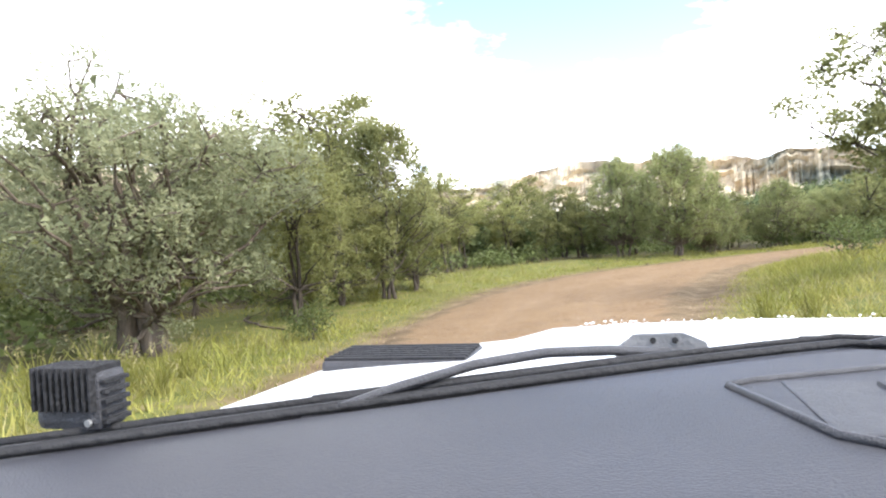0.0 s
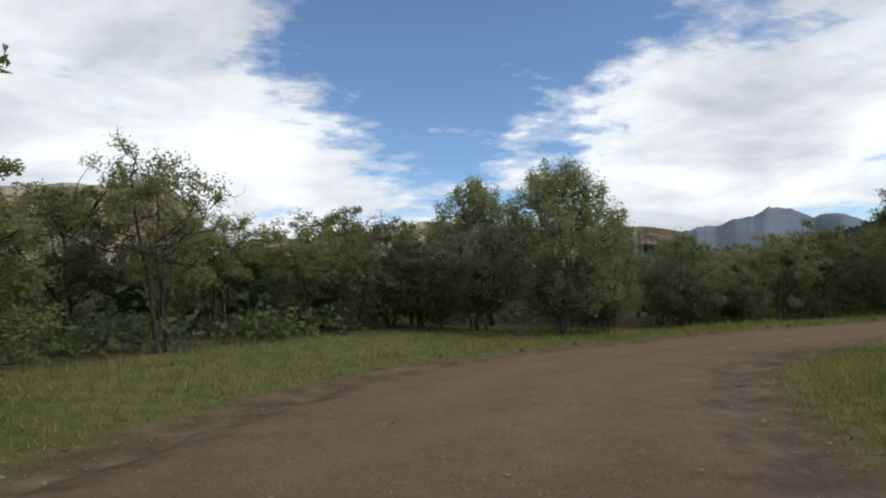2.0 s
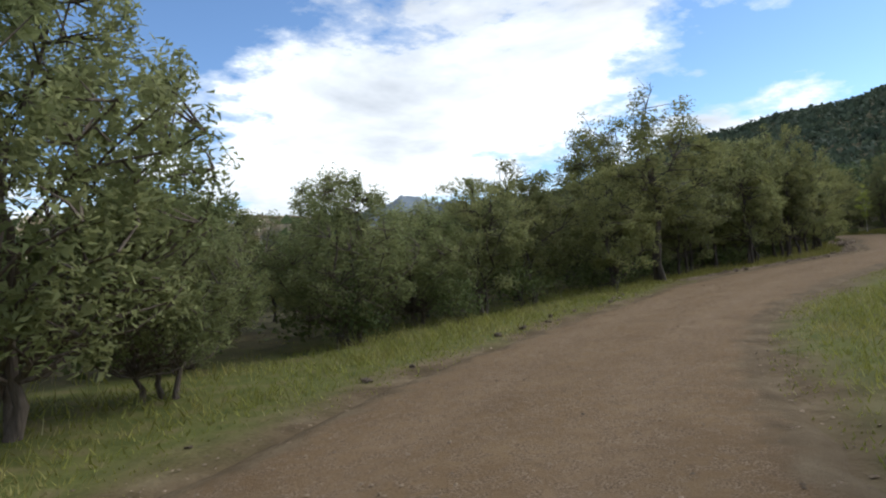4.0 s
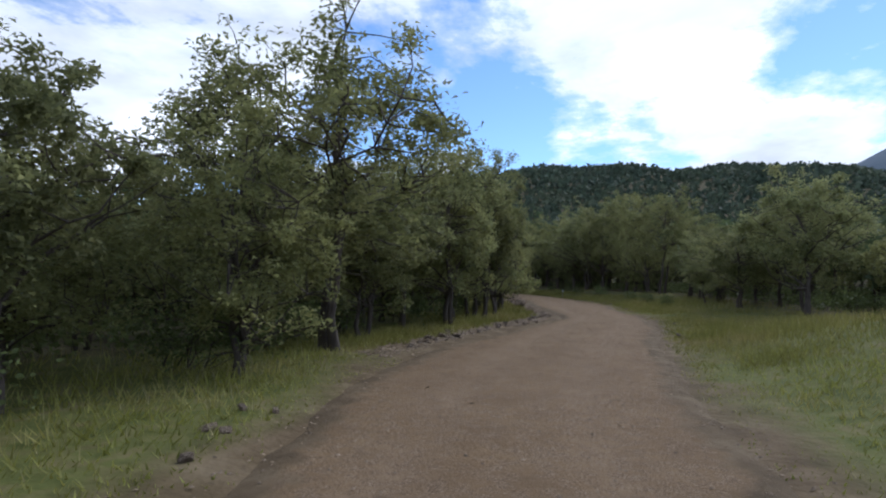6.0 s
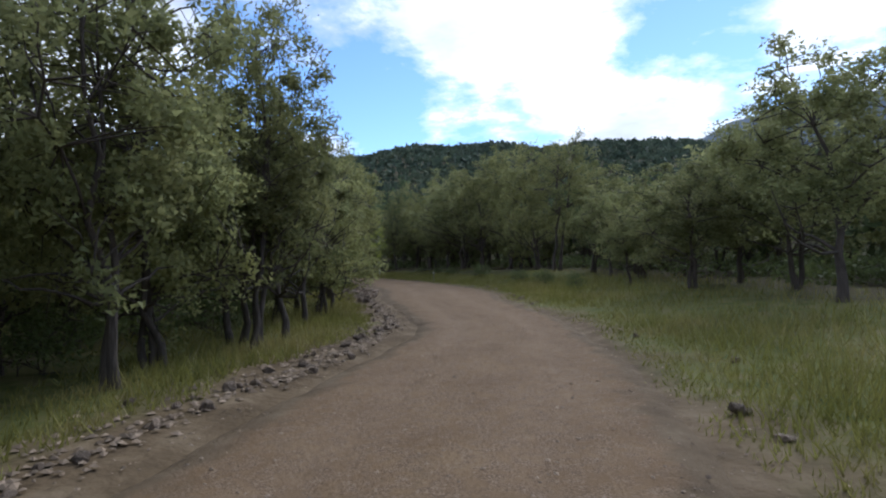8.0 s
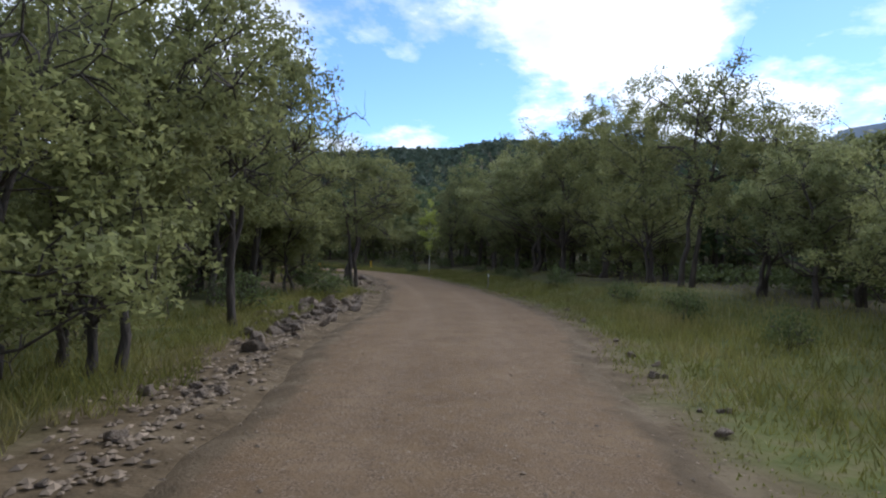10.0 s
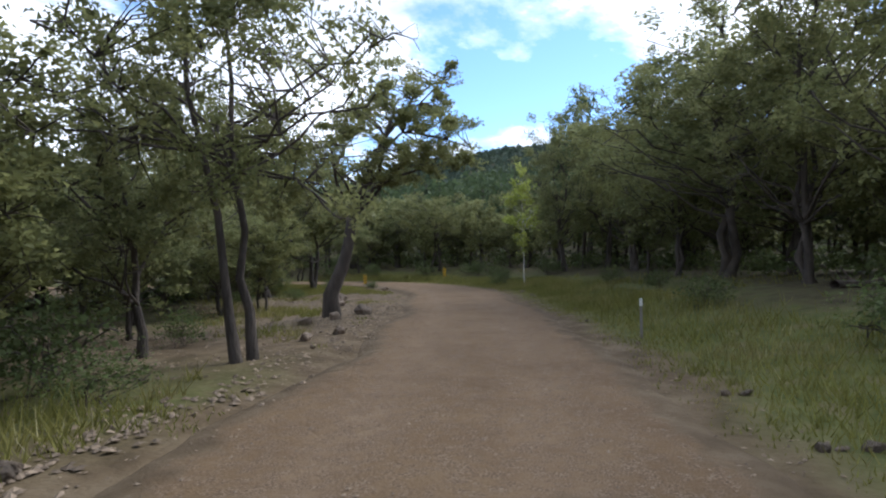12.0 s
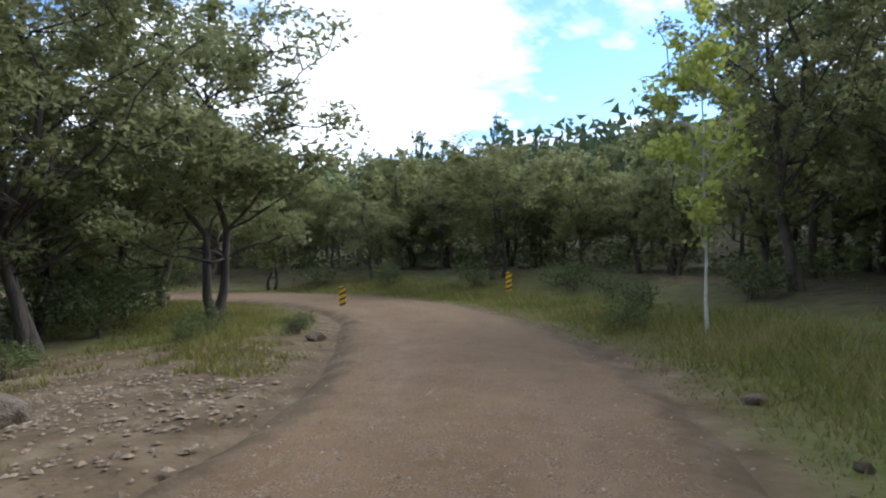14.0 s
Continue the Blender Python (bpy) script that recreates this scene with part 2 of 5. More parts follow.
def road_material():
    """Graded dirt: damp brown with paler wheel tracks, grit and small stones."""
    m = bpy.data.materials.new("graded dirt road")
    m.use_nodes = True
    nt = m.node_tree
    N, L = nt.nodes.new, nt.links.new
    bsdf = nt.nodes["Principled BSDF"]
    co = N("ShaderNodeTexCoord")

    def noise(scale, detail, rough=0.6):
        n = N("ShaderNodeTexNoise")
        n.inputs["Scale"].default_value, n.inputs["Detail"].default_value, n.inputs["Roughness"].default_value = scale, detail, rough
        L(co.outputs["Object"], n.inputs["Vector"])
        return n.outputs["Fac"]

    def ramp(v, stops):
        n = N("ShaderNodeValToRGB")
        el = n.color_ramp.elements
        while len(el) < len(stops):
            el.new(0.5)
        for e, (p, c) in zip(el, stops):
            e.position, e.color = p, (*c, 1)
        L(v, n.inputs[0])
        return n.outputs[0]

    def blend(f, a, b):
        n = N("ShaderNodeMix")
        n.data_type = "RGBA"
        L(f, n.inputs[0]), L(a, n.inputs[6]), L(b, n.inputs[7])
        return n.outputs[2]

    def span(v, lo, hi, top=1.0):
        n = N("ShaderNodeMapRange")
        n.inputs[1].default_value, n.inputs[2].default_value, n.inputs[4].default_value = lo, hi, top
        L(v, n.inputs[0])
        return n.outputs[0]

    dirt = ramp(noise(0.9, 12), [(0.3, (0.124, 0.079, 0.041)), (0.5, (0.157, 0.102, 0.053)), (0.7, (0.190, 0.128, 0.069))])
    track = ramp(noise(3.0, 10), [(0.3, (0.148, 0.097, 0.054)), (0.7, (0.224, 0.155, 0.092))])
    at = N("ShaderNodeAttribute")
    at.attribute_name = "track"
    mul = N("ShaderNodeMath")
    mul.operation = "MULTIPLY"
    L(at.outputs["Fac"], mul.inputs[0]), L(span(noise(0.35, 5), 0.3, 0.6), mul.inputs[1])
    col = blend(mul.outputs[0], dirt, track)
    grit = ramp(noise(55, 3), [(0.35, (0.062, 0.042, 0.030)), (0.5, (0.158, 0.106, 0.061)), (0.68, (0.300, 0.228, 0.162))])
    col = blend(span(noise(7, 4), 0.40, 0.60, 0.7), col, grit)
    verge = ramp(noise(1.6, 12), SOIL_STOPS)
    eg = N("ShaderNodeAttribute")
    eg.attribute_name = "edge"
    ragged = N("ShaderNodeMath")
    ragged.operation, ragged.use_clamp = "ADD", True
    L(eg.outputs["Fac"], ragged.inputs[0]), L(span(noise(2.2, 8), 0.3, 0.7, 0.6), ragged.inputs[1])
    col = blend(span(ragged.outputs[0], 0.45, 0.85), col, verge)
    L(col, bsdf.inputs["Base Color"])
    bsdf.inputs["Roughness"].default_value, bsdf.inputs["Specular IOR Level"].default_value = 0.95, 0.15
    b = N("ShaderNodeBump")
    b.inputs["Strength"].default_value, b.inputs["Distance"].default_value = 0.8, 0.03
    L(noise(24, 6, 0.7), b.inputs["Height"]), L(b.outputs[0], bsdf.inputs["Normal"])
    return m


ROAD = road_material()


# ---- geometry helpers ----
def mesh_object(name, verts, faces, mat, parent=None, smooth=False, label=""):
    """One mesh object from an array of places and an array of faces (three or four corners each)."""
    me = bpy.data.meshes.new(name)
    verts, faces = np.asarray(verts, np.float32), np.asarray(faces, np.int32)
    k = faces.shape[1]
    me.vertices.add(len(verts)), me.loops.add(faces.size), me.polygons.add(len(faces))
    me.vertices.foreach_set("co", verts.ravel())
    me.loops.foreach_set("vertex_index", faces.ravel())
    me.polygons.foreach_set("loop_start", np.arange(0, faces.size, k, dtype=np.int32))
    me.polygons.foreach_set("use_smooth", np.full(len(faces), smooth))
    me.update(calc_edges=True)
    me.validate()
    me.materials.append(mat)
    ob = new(name, me)
    if parent:
        ob.parent = parent
    if label:
        tagged(ob, label)
    return ob


def part(name, bm, mat, parent, label="", smooth=False):
    """Links a bmesh as one mesh object under a thing or a part."""
    me = bpy.data.meshes.new(name)
    bm.to_mesh(me)
    bm.free()
    for p in me.polygons:
        p.use_smooth = smooth
    me.materials.append(mat)
    ob = new(name, me)
    ob.parent = parent
    if label:
        tagged(ob, label)
    return ob


def unit(v):
    return v / np.maximum(np.linalg.norm(v, axis=-1, keepdims=True), 1e-9)


class Tubes:
    """Tapered limbs, gathered into one mesh."""

    def __init__(self):
        self.v, self.f, self.n = [], [], 0

    def add(self, points, radii, sides=6):
        p, r = np.asarray(points, float), np.asarray(radii, float)
        tan = unit(np.gradient(p, axis=0))
        ref = np.where(np.abs(tan[:, 2:3]) > 0.9, [[1.0, 0, 0]], [[0, 0, 1.0]])
        a = unit(np.cross(tan, ref))
        b = np.cross(tan, a)
        ang = np.arange(sides) * 2 * np.pi / sides
        ring = p[:, None] + r[:, None, None] * (np.cos(ang)[None, :, None] * a[:, None] + np.sin(ang)[None, :, None] * b[:, None])
        self.v.append(ring.reshape(-1, 3))
        i = np.arange(len(p) - 1)[:, None] * sides
        j = np.arange(sides)[None]
        k = (j + 1) % sides
        self.f.append(np.stack([i + j, i + k, i + sides + k, i + sides + j], -1).reshape(-1, 4) + self.n)
        self.n += ring.shape[0] * sides

    def make(self, name, mat, parent, label=""):
        return mesh_object(name, np.concatenate(self.v), np.concatenate(self.f), mat, parent, True, label)


def curved(rng, a, b, n=6, sag=0.12, lift=0.0):
    """A wandering line from a to b."""
    a, b = np.asarray(a, float), np.asarray(b, float)
    t = np.linspace(0, 1, n)[:, None]
    length = np.linalg.norm(b - a)
    side = rng.normal(0, sag * length, 3)
    line = a + (b - a) * t + side * np.sin(np.pi * t) + np.array([0, 0, lift * length]) * np.sin(np.pi * t)
    line[1:-1] += rng.normal(0, min(0.03, 0.6 * sag) * length, (n - 2, 3))
    return line


def leaf_quads(rng, centres, length, width, droop=0.0):
    """A pointed leaf at each centre, each turned its own way."""
    n = len(centres)
    a = rng.normal(size=(n, 3))
    a[:, 2] = a[:, 2] * 0.6 - droop
    a = unit(a)
    b = unit(np.cross(a, rng.normal(size=(n, 3))))
    s = rng.uniform(0.65, 1.3, (n, 1))
    a, b = a * length * s / 2, b * width * s / 2
    v = np.stack([centres - a, centres + b - a * 0.1, centres + a, centres - b - a * 0.1], 1).reshape(-1, 3)
    f = np.arange(4 * n).reshape(-1, 4)
    return v, f


def leaf_tris(rng, centres, length, width):
    """A three-cornered spray at each centre, for leaves that are never near."""
    n = len(centres)
    a = unit(rng.normal(size=(n, 3)) * [1, 1, 0.7])
    b = unit(np.cross(a, rng.normal(size=(n, 3))))
    s = rng.uniform(0.75, 1.4, (n, 1))
    a, b = a * length * s * 0.6, b * width * s * 0.6
    v = np.stack([centres - a + b, centres - a * 0.7 - b, centres + a], 1).reshape(-1, 3)
    return v, np.arange(3 * n).reshape(-1, 3)


def build_tree(name, seed, height, radius, base, leaf_mat, bark, leaves=5000, clumps=70, leaf=0.11, narrow=0.55, spread=0.34,
               stems=1, trunk_r=0.14, lean=(0, 0), shape=0.9, bare=0, top_heavy=0.0, droop=0.0, flat=0.75, lite=False, bend=0.05, fill=6, fill_size=2.6, reach=None, even=False, small=False, low=2, share_of=6, knee=0.0):
    """A tree with its trunk, branches and crown as parts. base: height of the crown's foot; shape: how full the envelope is;
    bare: leafless twigs that stick out; fill: larger inner sprays for each clump; reach: how far the stem runs up the crown;
    small: three-cornered leaves; low: where on the stem the limbs begin; share_of: one clump in so many has a limb;
    knee: how late the stem begins to lean."""
    rng = np.random.default_rng(seed)
    root = new(name)
    trunk = limbs = Tubes()
    mid = np.array([lean[0], lean[1], (height + base) / 2])
    axes = np.array([radius, radius, (height - base) / 2])
    # where the foliage clumps hang
    d = unit(rng.normal(size=(clumps, 3)))
    d[:, 2] += top_heavy
    d = unit(d)
    lobes = 1 + 0.16 * np.sin(3 * np.arctan2(d[:, 1], d[:, 0]) + seed) + 0.10 * np.sin(5 * d[:, 2] + 2 * seed)
    rad = (rng.uniform(0.12, 1, (clumps, 1)) ** 0.42) * shape * (lobes * rng.uniform(0.86, 1.16, clumps))[:, None]
    if even:
        rad = 0.62 + 0.36 * rng.uniform(0, 1, (clumps, 1)) ** 0.5
        rad[rng.uniform(0, 1, clumps) < 0.25] *= 0.6
        d[:, 2] = np.where(d[:, 2] < -0.85, -d[:, 2], d[:, 2])
    c = mid + d * rad * axes * (np.array([1, 1, 1]) if not even else np.stack([1 - 0.22 * np.maximum(d[:, 2], 0), 1 - 0.22 * np.maximum(d[:, 2], 0), np.ones(clumps)], 1))
    # trunks
    heads = []
    for s in range(stems):
        foot = np.array([*(rng.normal(0, 0.16, 2) if stems > 1 else (0, 0)), -0.15])
        head = mid + np.array([*rng.normal(0, 0.22 * radius, 2), rng.uniform(0.0, 0.28) * height]) * (1 if stems > 1 else 0.6)
        if reach:
            head = np.array([lean[0], lean[1], base + reach * (height - base)])
        line = curved(rng, foot, head, 9, bend)
        line[1:-1] += (foot + (head - foot) * np.linspace(0, 1, 9)[1:-1, None] - line[1:-1]) * 0.5
        if knee:
            up = np.linspace(0, 1, 9)
            line[:, :2] += np.outer(up ** (1 + knee) - up, head[:2] - foot[:2])
        r = trunk_r / math.sqrt(stems) * np.linspace(1, 0.28, 9) * (1 + 0.45 * np.exp(-np.linspace(0, 9, 9)))
        trunk.add(line, r, 5 if lite else 9)
        heads.append((line, r))
    # limbs to a third of the clumps, lesser branches to the rest
    order = np.argsort(-np.linalg.norm((c - mid) / axes, axis=1))
    main = order[: max(6, clumps // share_of)]
    limb_lines = []
    for i in main:
        line, r = heads[rng.integers(len(heads))]
        k = int(np.clip(np.searchsorted(line[:, 2], c[i, 2] - 0.55 * np.linalg.norm(c[i, :2] - mid[:2]) - 0.1 * height), low, 7))
        r0 = min(r[k] * 0.5, 0.055)
        path = curved(rng, line[k], c[i], 7, 0.10, 0.05)
        limbs.add(path, np.linspace(r0, 0.012, 7), 3 if lite else 6)
        limb_lines.append(path)
    pool = np.concatenate([p[2:] for p in limb_lines] + [heads[0][0][4:]])
    for i in order[len(main):]:
        j = np.argmin(np.linalg.norm(pool - c[i], axis=1) + 0.5 * np.maximum(pool[:, 2] - c[i, 2], 0))
        if not lite:
            limbs.add(curved(rng, pool[j], c[i], 3, 0.12), np.linspace(0.022, 0.006, 3), 3)
    for _ in range(bare):
        j = rng.integers(len(pool))
        out = unit((pool[j] - mid) * [1, 1, 0.4] + rng.normal(0, 0.3, 3)) * rng.uniform(0.4, 0.8) * radius * 0.45
        path = curved(rng, pool[j], pool[j] + out, 6, 0.12, 0.05)
        limbs.add(path, np.linspace(0.022, 0.004, 6), 4)
        for k in (2, 3, 4):
            limbs.add(curved(rng, path[k], path[k] + rng.normal(0, 0.22, 3) * radius * 0.5, 4, 0.1), np.linspace(0.010, 0.003, 4), 3)
    # leaves
    share = rng.dirichlet(np.full(clumps, 3.0))
    count = np.maximum((share * leaves).astype(int), 8)
    size = spread * rng.uniform(0.7, 1.35, clumps) * radius / 2.4
    owner = np.repeat(np.arange(clumps), count)
    off = rng.normal(size=(len(owner), 3))
    off = unit(off) * (rng.uniform(0, 1, (len(owner), 1)) ** 0.6) * 1.6
    pos = c[owner] + off * size[owner][:, None] * np.array([1.15, 1.15, flat])
    pos = pos[pos[:, 2] > 0.12]
    v, f = leaf_tris(rng, pos, leaf, leaf * narrow) if small else leaf_quads(rng, pos, leaf, leaf * narrow, droop)
    if fill:
        inner = np.repeat(np.arange(clumps), fill)
        core = (c + (mid - c) * 0.10)[inner] + rng.normal(0, 0.42, (len(inner), 3)) * size[inner][:, None]
        core = core[core[:, 2] > 0.25]
        v2, f2 = leaf_tris(rng, core, leaf * fill_size, leaf * fill_size * 0.8) if small else leaf_quads(rng, core, leaf * fill_size, leaf * fill_size * 0.7, droop)
        v, f = np.concatenate([v, v2]), np.concatenate([f, f2 + len(v)])
    trunk.make("trunk", bark, root)
    mesh_object("crown", v, f, leaf_mat, root)
    root["height"] = float(np.percentile(pos[:, 2], 99.3))
    return root


# ---- the road's line ----
# middle of the road and half its width
CENTRE = [(-14, -50, 2.7), (-7.5, -24, 2.7), (-0.6, -1, 2.7), (1.5, 7.6, 2.7), (2.7, 12.7, 3.1), (4.5, 17.6, 3.6), (6.6, 21.9, 3.6), (9.0, 24.9, 3.4),
          (12.0, 27.0, 3.0), (16.0, 28.9, 2.6), (20.0, 30.5, 2.3), (24.5, 31.7, 2.25), (29.5, 32.5, 2.5), (35, 33.0, 2.75), (42, 32.9, 2.6), (47.7, 32.5, 2.3),
          (53, 32.75, 2.15), (58.5, 34.0, 2.25), (63, 35.0, 2.65), (66.6, 35.7, 2.95), (71, 36.6, 2.9), (76.5, 38.3, 2.7), (81.5, 40.0, 2.55), (86.8, 42.1, 2.4),
          (91, 43.8, 2.3), (97.2, 46.9, 2.4), (100.6, 49.0, 2.4), (104.0, 51.9, 2.3), (106.9, 55.4, 2.3), (108.6, 59.8, 2.3), (108.2, 65, 2.5), (105.8, 71, 2.6), (101.6, 77, 2.6), (97, 83, 2.6)]


def smooth_line(points, step=0.5):
    """Catmull-Rom through the points, cut at even steps."""
    p = np.array(points, float)
    p = np.concatenate([[2 * p[0] - p[1]], p, [2 * p[-1] - p[-2]]])
    out = []
    for a, b, c, d in zip(p, p[1:], p[2:], p[3:]):
        for t in np.linspace(0, 1, 12, endpoint=False):
            out.append(0.5 * (2 * b + (c - a) * t + (2 * a - 5 * b + 4 * c - d) * t**2 + (3 * b - a - 3 * c + d) * t**3))
    out = np.array(out + [p[-2]])
    s = np.r_[0, np.cumsum(np.linalg.norm(np.diff(out[:, :2], axis=0), axis=1))]
    q = np.arange(0, s[-1], step)
    return np.stack([np.interp(q, s, col) for col in out.T], 1)


LINE = smooth_line(CENTRE)
HALF = 2.75
WIDE = LINE[:, 2] / HALF
LINE = LINE[:, :2].copy()
LINE_TAN = unit(np.gradient(LINE, axis=0))
LINE_LEFT = np.stack([-LINE_TAN[:, 1], LINE_TAN[:, 0]], 1)


def beside_road(x, y):
    """For arrays of places: the way to the left of the road's middle, as if it were equally wide all along, and the nearest step."""
    x, y = np.ravel(x), np.ravel(y)
    d, k = np.empty(len(x)), np.empty(len(x), int)
    for a in range(0, len(x), 4000):
        q = np.stack([x[a:a + 4000], y[a:a + 4000]], 1)
        g = ((q[:, None] - LINE[None]) ** 2).sum(-1)
        i = g.argmin(1)
        side = ((q - LINE[i]) * LINE_LEFT[i]).sum(-1)
        far = np.sqrt(g[np.arange(len(q)), i])
        far = np.where(far < HALF * WIDE[i], far / WIDE[i], far - HALF * (WIDE[i] - 1))
        d[a:a + 4000] = far * np.where(side < 0, -1, 1)
        k[a:a + 4000] = i
    return d, k


def off_road(k, d):
    """The place d to the left of the road's middle at step k, as if the road were equally wide all along."""
    far = np.abs(d)
    far = np.where(far < HALF, far * WIDE[k], far + HALF * (WIDE[k] - 1))
    return LINE[k] + LINE_LEFT[k] * (far * np.sign(d))[..., None]


def ease(v, a, b):
    t = np.clip((v - a) / (b - a), 0, 1)
    return t * t * (3 - 2 * t)


RIDGE_AZ = np.array([-180, -120, -90, -60, -40, -22, -17, -12, -7, 3, 10, 19, 25, 30, 34, 39, 45, 52, 60, 100, 140, 180])
RIDGE_EL = np.array([1.5, 1.5, 3.0, 5.5, 7.0, 8.0, 8.7, 9.8, 10.2, 10.2, 10.1, 9.1, 7.9, 6.7, 5.7, 4.7, 3.4, 2.2, 1.5, 1.2, 1.5, 1.5])


def waves(x, y):
    return (np.sin(0.31 * x + 1.7) * np.sin(0.27 * y + 0.4) + 0.6 * np.sin(0.83 * x - 0.51 * y + 2.0) + 0.4 * np.sin(1.9 * x + 1.3 * y)
            + 0.35 * np.sin(2.7 * y - 1.1 * x))


def ground_height(x, y):
    x, y = np.ravel(np.asarray(x, float)), np.ravel(np.asarray(y, float))
    d, k = beside_road(x, y)
    at_x = LINE[k, 0]
    away = np.abs(d)
    h = 0.05 * waves(x, y) * ease(away, 2.8, 6)
    # grassy bank on the inner side of the first bend, flatter later
    bank = np.interp(at_x, [-20, 5, 18, 26, 36, 44, 52, 64, 80, 96, 112], [0.6, 0.8, 0.8, 1.3, 1.5, 0.8, 0.35, 0.5, 0.7, 0.7, 0.8])
    fall = np.interp(at_x, [-8, 2, 6, 12, 20, 32], [-0.25, 0.1, 0.3, 0.3, -0.05, -0.25])
    h += np.where(d < 0, bank * ease(-d, 3.2, 9.5), fall * ease(d, 3.0, 8.0))
    h -= 0.12 * (1 - ease(away, 1.9, 2.9))
    # rising ground past the last bend, and the wooded hills
    h += 4 * ease(x - 0.2 * (y - 55), 118, 165) * ease(away, 5, 20) + 1.5 * ease(-d, 14, 60) * ease(x, 50, 80)
    dx, dy = x - 30, y - 30
    r, az = np.hypot(dx, dy), np.degrees(np.arctan2(dy, dx))
    el = np.interp(az, RIDGE_AZ, RIDGE_EL) + 0.25 * np.sin(az / 3.1) + 0.15 * np.sin(az / 1.3 + 1)
    h += ease(r, 150, 1250) * 1040 * np.tan(np.radians(el)) * (1 - 0.75 * ease(r, 1400, 2000))
    return h


def z_at(x, y):
    return float(ground_height([x], [y])[0])

# ---- ground and road ----
def grid_steps(lo, hi, fine, reach):
    mid = list(np.arange(lo, hi + fine, fine))
    step, v, out = fine, mid[-1], []
    while v < reach:
        step *= 1.13
        v += step
        out.append(v)
    step, v, back = fine, mid[0], []
    while v > -reach:
        step *= 1.13
        v -= step
        back.append(v)
    return np.array(back[::-1] + mid + out)


def build_ground():
    xs, ys = grid_steps(-18, 124, 0.7, 4200), grid_steps(-22, 84, 0.7, 4200)
    gx, gy = np.meshgrid(xs, ys, indexing="ij")
    h = ground_height(gx, gy)
    nx, ny = gx.shape
    i = (np.arange(nx - 1)[:, None] * ny + np.arange(ny - 1)[None]).ravel()
    ob = mesh_object("ground", np.stack([gx.ravel(), gy.ravel(), h], 1), np.stack([i, i + ny, i + ny + 1, i + 1], 1), GROUND, smooth=True)
    d, k = beside_road(gx, gy)
    x = LINE[k, 0]
    rag = 0.35 * waves(gx.ravel() * 1.7, gy.ravel() * 1.7)
    soil = 1 - ease(np.abs(d) + 0.6 * rag, 2.8, 3.5)
    clearing = ease(x, 78, 84) * (1 - ease(x, 102.5, 104.5)) * (d > 0) * (1 - ease(d + rag * 2, 8, 11))
    windrow = ease(x, 33, 37) * (1 - ease(x, 76, 80)) * (d > 0) * (1 - ease(d + rag, 3.8, 4.8))
    inside = np.clip(ease(np.abs(d) + 2 * rag + 2.0 * ease(x, 78, 84), 7.5, 11) - (d < 0) * (1 - ease(x + 4 * rag, 40, 56)) * ease(60 - np.abs(d), 0, 20), 0, 1)
    inside = np.maximum(inside, ease(gy.ravel(), 60, 66) * ease(np.abs(d), 3.6, 5.5))
    soil = np.clip(np.maximum.reduce([soil, clearing, windrow]), 0, 1)
    at = ob.data.attributes.new("soil", "FLOAT", "POINT")
    at.data.foreach_set("value", soil.astype(np.float32))
    at = ob.data.attributes.new("woods", "FLOAT", "POINT")
    at.data.foreach_set("value", (inside * (1 - soil)).astype(np.float32))
    tagged(ob, "green and brown forest ground with soil patches", "ground", kind="structure")


def build_road():
    rng = np.random.default_rng(5)
    n, m = len(LINE), 29
    across = np.linspace(-1, 1, m)
    wob_l = np.convolve(rng.normal(0, 0.45, n + 8), np.ones(9) / 9, "valid")
    wob_r = np.convolve(rng.normal(0, 0.45, n + 8), np.ones(9) / 9, "valid")
    half = np.where(across[None] > 0, HALF + wob_l[:, None], HALF + wob_r[:, None])
    half = half * WIDE[:, None]
    off = across[None] * half
    xy = LINE[:, None] + off[..., None] * LINE_LEFT[:, None]
    rut = -0.025 * np.exp(-((np.abs(off) - 0.9) / 0.28) ** 2)
    z = 0.05 * (1 - across[None] ** 2) + rut + rng.normal(0, 0.006, off.shape)
    z -= 0.11 * ease(np.abs(across), 0.8, 1.0)[None]
    i = (np.arange(n - 1)[:, None] * m + np.arange(m - 1)[None]).ravel()
    ob = mesh_object("road", np.concatenate([xy, z[..., None]], -1).reshape(-1, 3), np.stack([i, i + 1, i + m + 1, i + m], 1), ROAD, smooth=True)
    at = ob.data.attributes.new("track", "FLOAT", "POINT")
    at.data.foreach_set("value", np.exp(-((np.abs(off) - 0.9) / 0.42) ** 2).astype(np.float32).ravel())
    at = ob.data.attributes.new("edge", "FLOAT", "POINT")
    at.data.foreach_set("value", np.repeat(ease(np.abs(across), 0.62, 0.95)[None], n, 0).astype(np.float32).ravel())
    tagged(ob, "winding brown dirt road with gravel and wheel ruts", "dirt road", kind="structure")


build_ground()
build_road()


